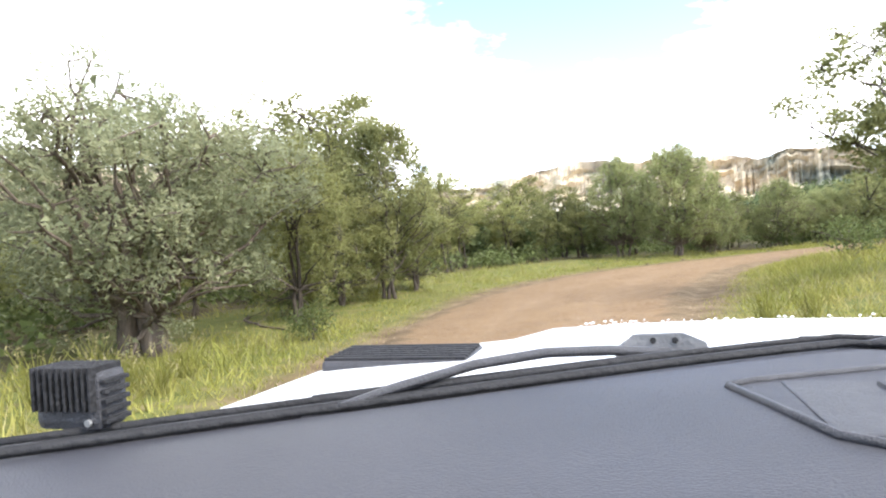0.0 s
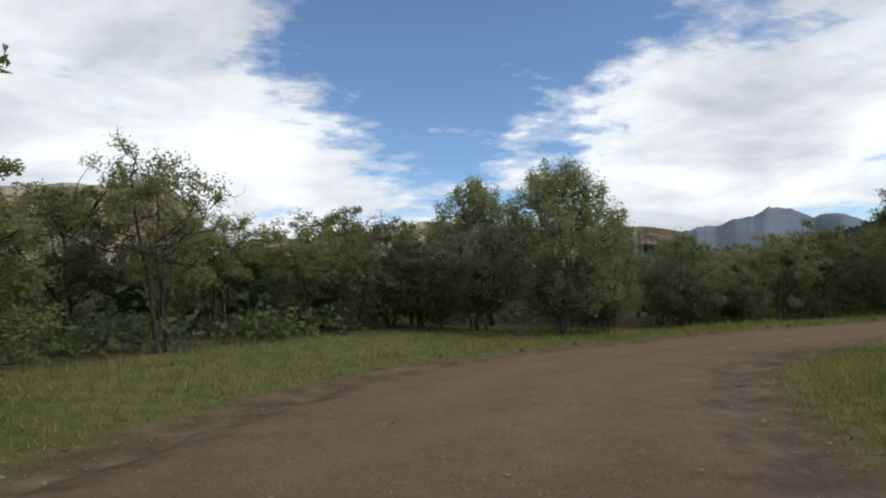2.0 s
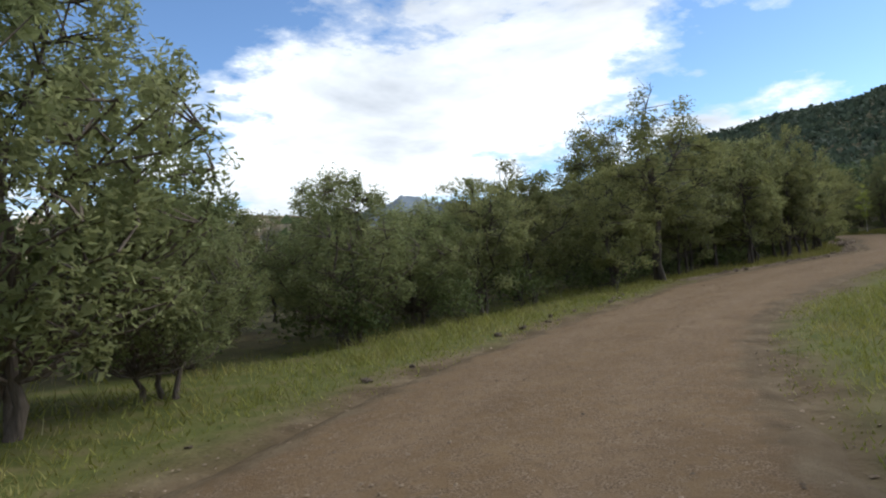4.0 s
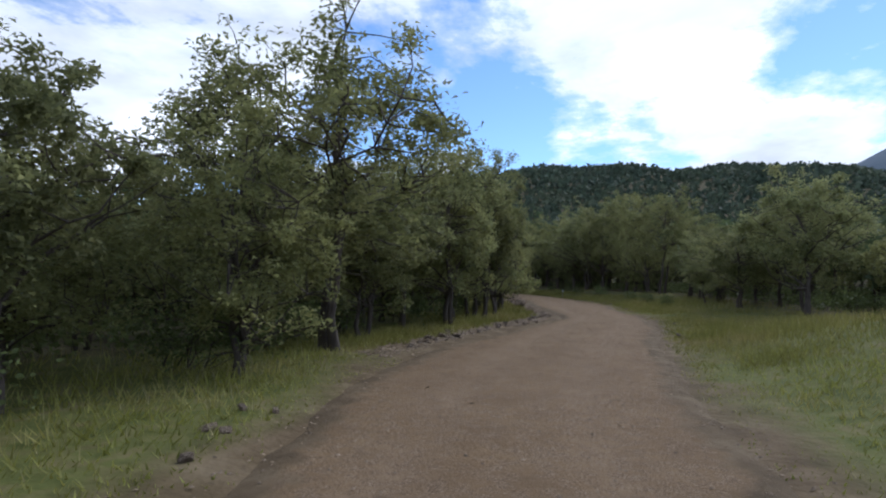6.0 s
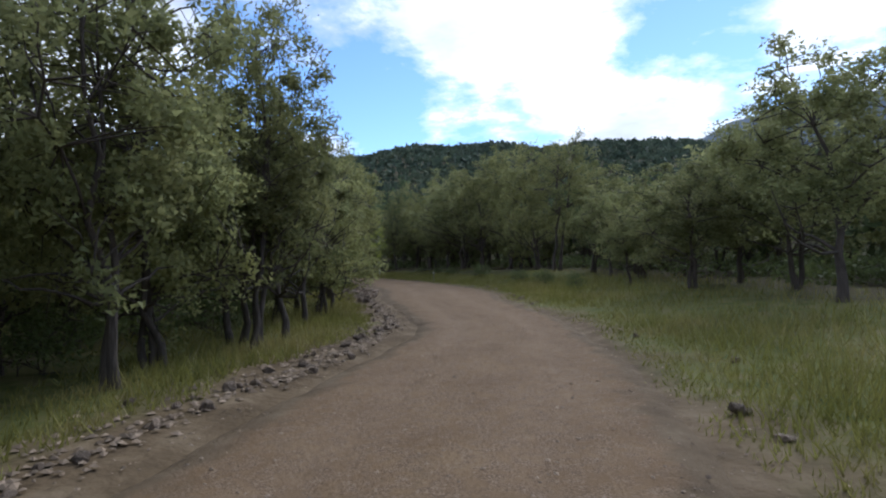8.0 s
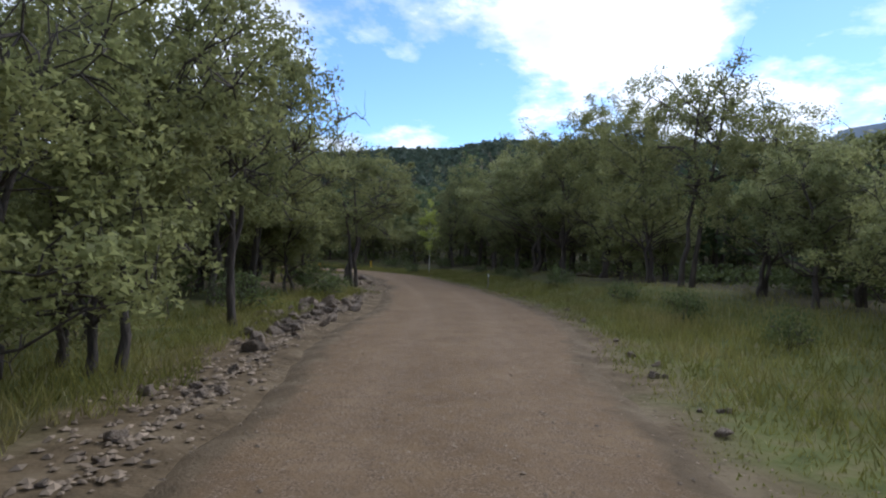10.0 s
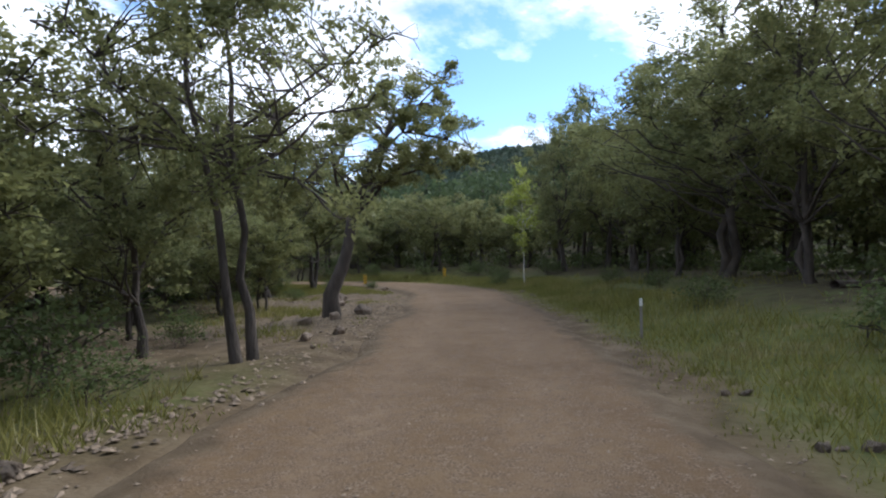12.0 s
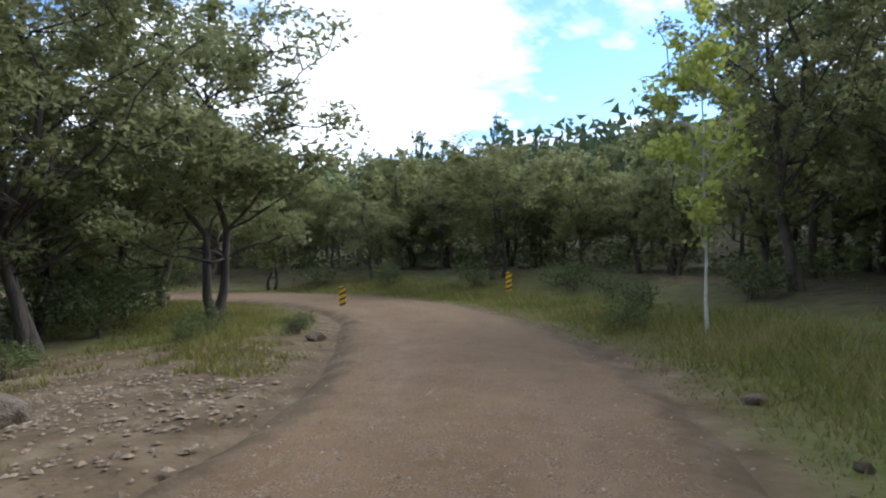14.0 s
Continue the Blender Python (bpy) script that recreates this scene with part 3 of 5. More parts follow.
# ---- mountains ----
def build_range(name, seed, centre, dist, az, el, mat, label, rough=0.5, cliff=0.0, depth=900.0):
    """A mountain face along a stretch of the compass; cliff: how much of the height is a steep upper wall."""
    rng = np.random.default_rng(seed)
    a = np.arange(min(az), max(az), 0.15)
    order = np.argsort(az)
    e = np.interp(a, np.array(az)[order], np.array(el)[order])
    jag = np.zeros(len(a))
    for octave in range(5):
        jag += np.interp(a, np.arange(min(az) - 1, max(az) + 2, 3.0 / 2**octave), rng.normal(0, 1, len(np.arange(min(az) - 1, max(az) + 2, 3.0 / 2**octave)))) / 1.8**octave
    e = np.maximum(e + rough * 0.45 * jag, 0.3)
    top = dist * np.tan(np.radians(e))
    rows, vs = 22, []
    gully = np.interp(a, np.linspace(min(az), max(az), 60 if cliff else 14), rng.uniform(0, 1, 60 if cliff else 14))
    for r in range(rows):
        t = r / (rows - 1)
        rise = (t / 0.6) * (1 - cliff) if t < 0.6 else (1 - cliff) + cliff * (t - 0.6) / 0.4
        back = depth * (t / 0.6 if t < 0.6 else 1 + 0.05 * (t - 0.6)) if cliff else depth * t
        w = dist - depth + back + (60 if cliff else 160) * gully * np.sin(np.pi * t) + np.convolve(rng.normal(0, 30 if cliff else 8, len(a) + 10), np.ones(11) / 11, 'valid') * (0 < r < rows - 1)
        h = np.minimum(top * rise * (1 + (0.04 if cliff else 0.0) * np.sin(7 * t + 3 * jag)), top)
        if r == rows - 1:
            h = top
        vs.append(np.stack([centre[0] + w * np.cos(np.radians(a)), centre[1] + w * np.sin(np.radians(a)), h - 8 * (r == 0)], 1))
    vs.append(vs[-1] * [1, 1, 0] + np.stack([600 * np.cos(np.radians(a)), 600 * np.sin(np.radians(a)), -20 + 0 * a], 1))
    v, n = np.concatenate(vs), len(a)
    i = (np.arange(len(vs) - 1)[:, None] * n + np.arange(n - 1)[None]).ravel()
    ob = mesh_object(name, v, np.stack([i + 1, i, i + n, i + n + 1], 1), mat, smooth=not cliff)
    tagged(ob, label, "mountain", kind="structure")


build_range("bluff", 3, (4, 13), 1600, (94.5, 96, 96.6, 97.6, 99, 102, 107, 112, 118, 130, 150), (1.5, 3.0, 5.5, 7.8, 8.9, 9.3, 9.3, 8.8, 8.5, 8.0, 5.0), CLIFF,
            "pale sunlit rock bluff with a flat top", 0.18, 0.6, 450)
build_range("mountain_cliff", 8, (4, 13), 2200, (62, 66, 70, 75, 78, 81, 84, 88, 93, 97), (4.6, 5.8, 6.0, 6.3, 6.6, 6.1, 5.5, 4.9, 5.0, 3.0), CLIFF,
            "grey rocky mountain with steep cliffs", 0.35, 0.5, 700)
build_range("red_cliff", 11, (4, 13), 1900, (55.2, 55.9, 58.5, 62, 66), (2.6, 4.5, 5.1, 5.5, 4.6), CLIFF,
            "reddish tan cliff band above wooded slopes", 0.2, 0.5, 500)
# this ridge and the next peak carry their haze in the material's colour
build_range("far_mountain", 14, (4, 13), 2700, (34, 38, 42, 45, 48, 52, 57), (3.5, 4.4, 4.5, 4.9, 5.1, 4.7, 3.8), HAZE_MOUNTAIN,
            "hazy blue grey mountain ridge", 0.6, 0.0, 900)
build_range("blue_peak", 17, (33, 32), 2600, (-60, -45, -34, -28, -25, -22, -18, -15), (6.5, 8.2, 9.9, 10.4, 10.4, 10.0, 9.1, 8.0), HAZE_MOUNTAIN,
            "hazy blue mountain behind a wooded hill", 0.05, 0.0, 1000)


# ---- woods on the hills ----
def build_hill_woods():
    rng = np.random.default_rng(21)
    n = 22000
    r = 150 + 1200 * rng.uniform(0, 1, n) ** 1.25
    az = rng.uniform(-62, 66, n)
    x, y = 60 + r * np.cos(np.radians(az)), 33 + r * np.sin(np.radians(az))
    h = ground_height(x, y)
    size = rng.uniform(0.75, 1.3, n) * (2.2 + r / 330)
    per = 6
    lump = unit(rng.normal(size=(n, per, 3))) * rng.uniform(0.4, 1.0, (n, per, 1)) * size[:, None, None] * [1, 1, 1.0]
    c = np.stack([x, y, h + size * 0.8], 1)[:, None] + lump
    a = unit(rng.normal(size=(n, per, 3)))
    b = unit(np.cross(a, rng.normal(size=(n, per, 3))))
    s = (size[:, None] * rng.uniform(0.35, 0.75, (n, per)))[..., None]
    v = np.stack([c - a * s * 0.7 + b * s, c - a * s * 0.6 - b * s, c + a * s], 2).reshape(-1, 3)
    ob = mesh_object("hill_woods", v, np.arange(len(v)).reshape(-1, 3), HAZED_HILL_LEAF)
    tagged(ob, "dense dark green trees covering distant hills", "woodland", kind="stuff")


build_hill_woods()


def build_deep_woods():
    """Trees too deep in the woods to tell apart: thin trunks under a ragged canopy."""
    rng = np.random.default_rng(22)
    x, y = rng.uniform(-60, 215, 9000), rng.uniform(-55, 150, 9000)
    d, k = beside_road(x, y)
    deep = np.where(d > 0, 12.5, 15)
    keep = (np.abs(d) > deep) & ~((x < 52) & (d < 0)) & ~((x < 20) & (y < 30) & (x > -12))
    x, y = x[keep][:2900], y[keep][:2900]
    h = ground_height(x, y)
    n, per = len(x), 170
    tall = np.interp(x, [-20, 30, 45, 80, 120], [3.6, 4.0, 5.5, 6.8, 8.0]) * rng.uniform(0.8, 1.15, n)
    wide = tall * rng.uniform(0.32, 0.42, n)
    o = unit(rng.normal(size=(n, per, 3))) * rng.uniform(0.15, 1, (n, per, 1)) ** 0.5
    o *= np.stack([wide, wide, tall * 0.42], 1)[:, None]
    c = np.stack([x, y, h + tall * 0.55], 1)[:, None] + o
    v, f = leaf_tris(rng, c.reshape(-1, 3), 0.46, 0.36)
    ob = mesh_object("deep_woods", v, f, WOOD_LEAF)
    tagged(ob, "dark oak canopy deep in the woods", "woodland", kind="stuff")
    tubes = Tubes()
    for i in range(n):
        tubes.add([(x[i], y[i], h[i] - 0.2), (x[i] + rng.normal(0, 0.2), y[i] + rng.normal(0, 0.2), h[i] + tall[i] * 0.3),
                   (x[i] + rng.normal(0, 0.4), y[i] + rng.normal(0, 0.4), h[i] + tall[i] * 0.8)], [0.12, 0.09, 0.03], 4)
    ob = tubes.make("deep_woods_trunks", OAK_BARK, None)
    tagged(ob, "thin dark trunks deep in the woods", "woodland", kind="stuff")


build_deep_woods()

# ---- tree kinds ----
KINDS = {
    "juniper": [build_tree("juniper_tree", 101, 5.8, 2.35, 0.25, JUNIPER_LEAF, PALE_BARK, 36000, 560, 0.085, 0.36, 0.14, 3, 0.125, flat=1.8, droop=-0.6, fill=3, fill_size=1.5, even=True, small=True),
                build_tree("juniper_tree", 102, 5.8, 2.2, 0.4, JUNIPER_LEAF, PALE_BARK, 28000, 430, 0.085, 0.36, 0.15, 3, 0.115, flat=1.7, droop=-0.6, fill=3, fill_size=1.5, even=True, small=True)],
    "old_juniper": [build_tree("juniper_tree", 107, 5.0, 3.1, 0.6, OLD_JUNIPER_LEAF, PALE_BARK, 40000, 420, 0.08, 0.36, 0.17, 3, 0.36, shape=0.92, bare=4, flat=1.1, droop=-0.3, fill=6, fill_size=1.5, small=True)],
    "oak": [build_tree("oak_tree", 201, 7.0, 2.5, 1.1, OAK_LEAF, OAK_BARK, 13000, 160, 0.105, 0.55, 0.22, 2, 0.115, bare=7, shape=0.97, fill=6, fill_size=1.1, flat=0.95, small=True),
            build_tree("oak_tree", 202, 7.0, 2.4, 1.6, OAK_LEAF, OAK_BARK, 12500, 150, 0.105, 0.55, 0.22, 1, 0.11, lean=(0.3, 0.2), bare=7, shape=0.97, fill=6, fill_size=1.1, flat=0.95, small=True),
            build_tree("oak_tree", 203, 7.0, 2.7, 0.6, OAK_LEAF_B, OAK_BARK, 13500, 170, 0.105, 0.55, 0.22, 3, 0.145, bare=6, shape=0.97, fill=6, fill_size=1.1, flat=0.95, small=True),
            build_tree("oak_tree", 204, 7.0, 2.3, 1.7, OAK_LEAF_B, OAK_BARK, 12500, 150, 0.105, 0.55, 0.22, 2, 0.12, lean=(-0.3, 0.2), bare=7, shape=0.97, fill=6, fill_size=1.1, flat=0.95, small=True)],
    "full_oak": [build_tree("oak_tree", 231, 7.0, 2.7, 0.35, OAK_LEAF, OAK_BARK, 19000, 270, 0.10, 0.55, 0.21, 3, 0.14, bare=2, shape=0.9, fill=6, fill_size=1.1, flat=0.9, even=True, small=True),
                 build_tree("oak_tree", 232, 7.0, 2.5, 0.5, OAK_LEAF_B, OAK_BARK, 17000, 240, 0.10, 0.55, 0.21, 2, 0.13, bare=2, shape=0.9, fill=6, fill_size=1.1, flat=0.9, small=True)],
    "tall_oak": [build_tree("oak_tree", 221, 10.5, 3.1, 2.0, OAK_LEAF, OAK_BARK, 17500, 215, 0.115, 0.52, 0.21, 2, 0.15, bare=12, shape=0.98, fill=6, fill_size=1.1, flat=0.9, small=True),
                 build_tree("oak_tree", 222, 10.5, 2.9, 2.4, OAK_LEAF_B, OAK_BARK, 17000, 205, 0.115, 0.52, 0.21, 3, 0.17, lean=(0.4, -0.2), bare=12, shape=0.98, fill=6, fill_size=1.1, flat=0.9, small=True)],
    "thin_oak": [build_tree("oak_tree", 211, 7.0, 2.6, 1.8, OAK_LEAF_B, OAK_BARK, 13000, 160, 0.09, 0.5, 0.20, 2, 0.115, bare=22, shape=1.0, fill=4, fill_size=1.0, flat=0.95, low=4, share_of=9, small=True)],
    "wood": [build_tree("oak_tree", 301, 7.0, 2.6, 0.7, OAK_LEAF, OAK_BARK, 3200, 90, 0.20, 0.6, 0.28, 2, 0.13, lite=True, fill=6, fill_size=1.2, flat=0.7, small=True),
             build_tree("oak_tree", 302, 7.0, 2.5, 1.0, OAK_LEAF, OAK_BARK, 3000, 85, 0.20, 0.6, 0.28, 1, 0.12, lite=True, fill=6, fill_size=1.2, flat=0.7, small=True),
             build_tree("oak_tree", 303, 7.0, 2.8, 0.6, OAK_LEAF_B, OAK_BARK, 3200, 90, 0.20, 0.6, 0.28, 2, 0.14, lite=True, fill=6, fill_size=1.2, flat=0.7, small=True)],
    "pine": [build_tree("pine_tree", 401, 12.5, 1.9, 2.6, PINE_LEAF, OAK_BARK, 9000, 150, 0.19, 0.3, 0.26, 1, 0.16, flat=0.45, bend=0.01, fill=5, fill_size=1.6, reach=0.97, small=True)],
    "leaning_oak": [build_tree("leaning_oak_tree", 501, 6.9, 1.95, 2.9, OAK_LEAF_B, OAK_BARK, 21000, 200, 0.075, 0.5, 0.17, 1, 0.185, lean=(0.85, -1.4), bare=26, bend=0.03, fill=2, fill_size=1.6, shape=1.0, reach=0.62, low=4, share_of=14, knee=0.7, small=True)],
    "aspen": [build_tree("aspen_sapling", 601, 6.3, 0.95, 1.5, ASPEN_LEAF, WHITE_BARK, 2400, 64, 0.13, 0.75, 0.46, 1, 0.034, lean=(-0.12, 0.08), shape=0.95, bend=0.012, fill=2, fill_size=1.8, reach=0.93)],
    "shrub": [build_tree("shrub", 701, 1.0, 0.7, 0.05, SHRUB_LEAF, OAK_BARK, 1500, 60, 0.055, 0.5, 0.75, 4, 0.025, lite=True, fill=5, fill_size=1.5),
              build_tree("shrub", 702, 1.0, 0.8, 0.05, SHRUB_LEAF, OAK_BARK, 1500, 60, 0.055, 0.5, 0.75, 4, 0.025, lite=True, fill=5, fill_size=1.5)],
}
LABELS = {
    "juniper": ("rounded green juniper tree on a grassy verge", "tree"), "old_juniper": ("sprawling old juniper with bare pale limbs", "tree"),
    "oak": ("dark green oak beside the dirt road", "tree"), "full_oak": ("full-crowned green oak leafy to the ground", "tree"), "thin_oak": ("thin-leaved oak with bare twigs", "tree"),
    "tall_oak": ("tall oak with dark trunk beside the road", "tree"),
    "wood": ("green oak standing in the woods", "tree"), "pine": ("tall dark pine above the woods", "tree"),
    "shrub": ("low green shrub beside the road", "shrub"),
    "leaning_oak": ("leaning oak with a forked dark trunk", "tree"), "aspen": ("slender sapling with white trunk and yellow-green leaves", "tree")}
placed = set()


def plant(kind, x, y, height, turn, wide=1.0, pick=None):
    """Stands a tree of a kind on the ground."""
    which = (pick if pick is not None else int(abs(x * 7.3 + y * 3.1))) % len(KINDS[kind])
    proto = KINDS[kind][which]
    s = height / proto["height"]
    m = Matrix.Translation((x, y, z_at(x, y))) @ Matrix.Rotation(radians(turn), 4, "Z") @ Matrix.Diagonal((s * wide, s * wide, s, 1))
    if (kind, which) not in placed:
        placed.add((kind, which))
        proto.matrix_basis = m
        return tagged(proto, *LABELS[kind], group={"wood": "trees of the woods", "shrub": "roadside shrubs"}.get(kind, "trees along the road"))
    return copy_thing(proto, m @ Matrix.Diagonal([1 / v for v in proto.matrix_basis.to_scale()]).to_4x4())


# kind, place, height, turn, width
FIRST_BEND = [
    ("old_juniper", -4.9, 11.9, 5.0, 20, 1.0), ("full_oak", -2.9, 15.6, 4.4, 40, 1), ("full_oak", -1.2, 20.5, 5.7, 100, 0.85), ("full_oak", -2.3, 18.8, 3.4, 10, 1.2), ("full_oak", -0.4, 22.2, 3.2, 60, 1.2), ("full_oak", 6.2, 45.2, 5.5, 15, 1.15), ("full_oak", -3.6, 23.2, 7.0, 80, 1.15), ("full_oak", -6.2, 27.6, 6.4, 10, 1.10),
    ("thin_oak", 0.6, 30.2, 5.1, 0, 0.95), ("oak", -1.9, 31.6, 4.3, 120, 1.21), ("oak", 4.4, 38.4, 4.1, 60, 1.32), ("oak", 7.7, 38.9, 4.2, 0, 1.10),
    ("oak", 1.5, 36.2, 4.3, 75, 1.38), ("juniper", 12.9, 33.5, 5.7, 0, 1.04), ("juniper", 14.7, 34.3, 3.0, 40, 1.1), ("juniper", 10.7, 36.5, 5.6, 70, 0.95), ("juniper", 16.4, 37.6, 3.4, 200, 1.2), ("oak", 8.6, 37.2, 3.6, 250, 1.1),
]
FIRST_BEND_FAR = [
    ("juniper", 20.3, 37.7, 4.0, 150, 1.25), ("juniper", 23.4, 38.6, 3.3, 20, 1.3), ("oak", 18.2, 40.2, 3.8, 30, 1.2), ("oak", 25.6, 38.0, 4.0, 200, 1.15), ("oak", 28.3, 38.4, 4.6, 90, 1.1), ("oak", 31.6, 37.4, 4.4, 140, 1.1), ("thin_oak", 35.6, 37.7, 7.1, 30, 1.2),
    ("tall_oak", 35.0, 39.8, 6.4, 50, 1.35), ("oak", 30.2, 40.6, 4.2, 10, 1.32), ("oak", 10.9, 13.2, 5.2, 15, 1.15), ("thin_oak", 18.8, 23.6, 4.2, 100, 0.85),
    ("thin_oak", 41.6, 43.2, 6.5, 0, 0.85), ("oak", 38.3, 41.3, 3.3, 0, 1.15), ("oak", 34.2, 43.3, 3.5, 60, 1.21), ("oak", 39.6, 38.6, 4.3, 130, 1.26),
]
ROCKY_STRETCH = [
    ("oak", 44.9, 37.8, 6.3, 60, 0.9), ("thin_oak", 44.9, 39.5, 6.4, 190, 0.9), ("oak", 43.7, 40.6, 6.0, 0, 1.0), ("oak", 41.0, 40.2, 5.0, 75, 1.1), ("oak", 47.0, 38.4, 6.2, 220, 0.9), ("tall_oak", 49.5, 37.4, 7.4, 10, 0.8), ("oak", 50.7, 37.3, 5.0, 100, 0.95),
    ("oak", 50.5, 38.5, 5.5, 310, 1.15), ("oak", 54.2, 38.0, 4.7, 45, 1.0), ("oak", 57.4, 38.4, 4.9, 25, 1.05), ("oak", 59.6, 38.9, 5.2, 190, 1.0), ("oak", 56.4, 39.6, 3.9, 75, 1.00), ("oak", 60.4, 40.4, 5.6, 165, 0.85),
    ("thin_oak", 64.8, 40.3, 7.4, 10, 0.78), ("tall_oak", 62.7, 42.1, 7.2, 95, 1.0), ("thin_oak", 70.6, 44.0, 7.4, 140, 1.1), ("thin_oak", 74.1, 45.0, 7.6, 20, 0.8), ("thin_oak", 75.4, 45.7, 7.2, 75, 0.65),
]
SHADY_STRETCH = [
    ("oak", 75.9, 44.4, 4.5, 240, 1.26), ("tall_oak", 76.1, 48.5, 8.6, 0, 0.85), ("tall_oak", 76.5, 46.5, 6.8, 140, 1.09), ("tall_oak", 78.2, 47.9, 5.4, 60, 1.16),
    ("tall_oak", 73.9, 46.6, 7.9, 200, 0.64), ("thin_oak", 80.8, 43.9, 7.0, 320, 0.92), ("oak", 81.3, 46.4, 5.4, 100, 0.95), ("oak", 83.3, 49.3, 4.0, 60, 1.10),
    ("leaning_oak", 88.2, 46.9, 7.2, 0, 1.05), ("oak", 90.0, 52.9, 3.8, 20, 1.32), ("oak", 91.3, 52.0, 3.5, 200, 1.10), ("oak", 92.8, 55.2, 4.1, 130, 1.32),
]
CLEARING = [
    ("tall_oak", 95.5, 56.9, 9.6, 100, 0.9), ("tall_oak", 98.4, 57.4, 9.4, 270, 1.15), ("oak", 102.9, 58.4, 8.3, 30, 1.15), ("tall_oak", 99.8, 60.5, 8.1, 180, 0.85),
    ("tall_oak", 94.0, 60.1, 8.7, 65, 1.45), ("oak", 104.2, 62.2, 6.9, 15, 1.15), ("oak", 111.8, 65.7, 4.1, 60, 1.26), ("oak", 113.6, 71.6, 7.3, 160, 1.38),
    ("oak", 109.9, 71.2, 4.1, 240, 1.21), ("tall_oak", 103.5, 64.1, 10.1, 85, 0.98), ("oak", 101.2, 62.5, 3.1, 20, 1.20), ("oak", 99.1, 63.6, 4.7, 300, 1.32),
]
LAST_BEND = [
    ("oak", 104.1, 65.8, 4.5, 70, 1.32), ("tall_oak", 108.1, 44.9, 8.9, 200, 0.94), ("oak", 97.1, 64.6, 4.9, 145, 1.00), ("oak", 52.9, 24.4, 6.2, 0, 1.1),
    ("oak", 57.6, 23.2, 5.8, 140, 1.15), ("oak", 59.1, 26.2, 4.3, 35, 1.21), ("oak", 63.6, 27.4, 3.2, 95, 1.00), ("oak", 67.6, 26.2, 4.2, 205, 1.10),
    ("oak", 71.5, 27.0, 4.7, 10, 1.10), ("tall_oak", 75.8, 27.2, 6.4, 310, 1.15), ("thin_oak", 79.4, 28.9, 8.6, 70, 0.95), ("tall_oak", 83.2, 30.4, 8.6, 160, 1.05),
]
SLOPE_TREES = [
    ("tall_oak", 88.7, 32.2, 9.8, 15, 1.05), ("tall_oak", 92.7, 34.6, 9.7, 225, 1.1), ("tall_oak", 97.3, 36.7, 9.2, 330, 1.67), ("oak", 99.9, 34.6, 8.9, 30, 1.38),
    ("oak", 94.5, 31.5, 5.5, 60, 1.20), ("tall_oak", 101.4, 38.6, 9.4, 45, 0.98), ("tall_oak", 105.7, 41.1, 9.1, 120, 0.94), ("tall_oak", 109.7, 43.0, 8.5, 0, 0.94),
    ("tall_oak", 111.9, 38.6, 9.4, 80, 0.94), ("oak", 104.1, 36.7, 7.9, 30, 1.38), ("oak", 107.8, 39.0, 4.7, 80, 1.32), ("oak", 116.2, 50.8, 4.0, 190, 1.32),
]
END_TREES = [
    ("oak", 114.8, 56.0, 5.4, 20, 1.38), ("oak", 114.6, 62.3, 3.8, 75, 1.25), ("oak", 117.7, 67.2, 4.7, 10, 1.10), ("pine", 113.2, 45.0, 11.0, 0, 0.70),
    ("pine", 117.2, 47.4, 10.0, 80, 0.49), ("pine", 125.9, 61.9, 8.5, 30, 0.63), ("pine", 129.1, 69.6, 8.9, 200, 0.63), ("aspen", 104.1, 46.1, 6.0, 0, 0.85),
]
TREES = FIRST_BEND + FIRST_BEND_FAR + ROCKY_STRETCH + SHADY_STRETCH + CLEARING + LAST_BEND + SLOPE_TREES + END_TREES
for kind, x, y, height, turn, wide in TREES:
    plant(kind, x, y, height, turn, wide)


def plant_woods():
    """The depth of the woods behind the first trees, on both sides."""
    rng = np.random.default_rng(33)
    spots = [(t[1], t[2]) for t in TREES]
    tries = [(-28, 36, 36, 50, 40, 2.4, 3.4, 2.2), (36, 106, 40, 56, 60, 3.6, 5.4, 2.0), (52, 118, 16, 40, 44, 3.8, 5.8, 2.3), (108, 124, 36, 80, 38, 4.4, 6.4, 2.2), (86, 104, 58, 80, 26, 4.8, 6.4, 2.2),
             (-20, -6, 8, 36, 24, 3.0, 4.6, 2.4), (16, 48, 2, 16, 8, 3.0, 4.6, 4.0)]
    for x0, x1, y0, y1, count, low, high, gap in tries:
        got = 0
        for _ in range(count * 40):
            if got >= count:
                break
            x, y = rng.uniform(x0, x1), rng.uniform(y0, y1)
            d, _ = beside_road([x], [y])
            if abs(d[0]) < 8.5:
                continue
            if 82 < x < 99 and 42 < y < 52.5:
                continue
            if min((x - a) ** 2 + (y - b) ** 2 for a, b in spots) < gap**2:
                continue
            spots.append((x, y))
            plant("wood", x, y, rng.uniform(low, high), rng.uniform(0, 360), rng.uniform(0.9, 1.2), int(rng.integers(3)))
            got += 1


plant_woods()


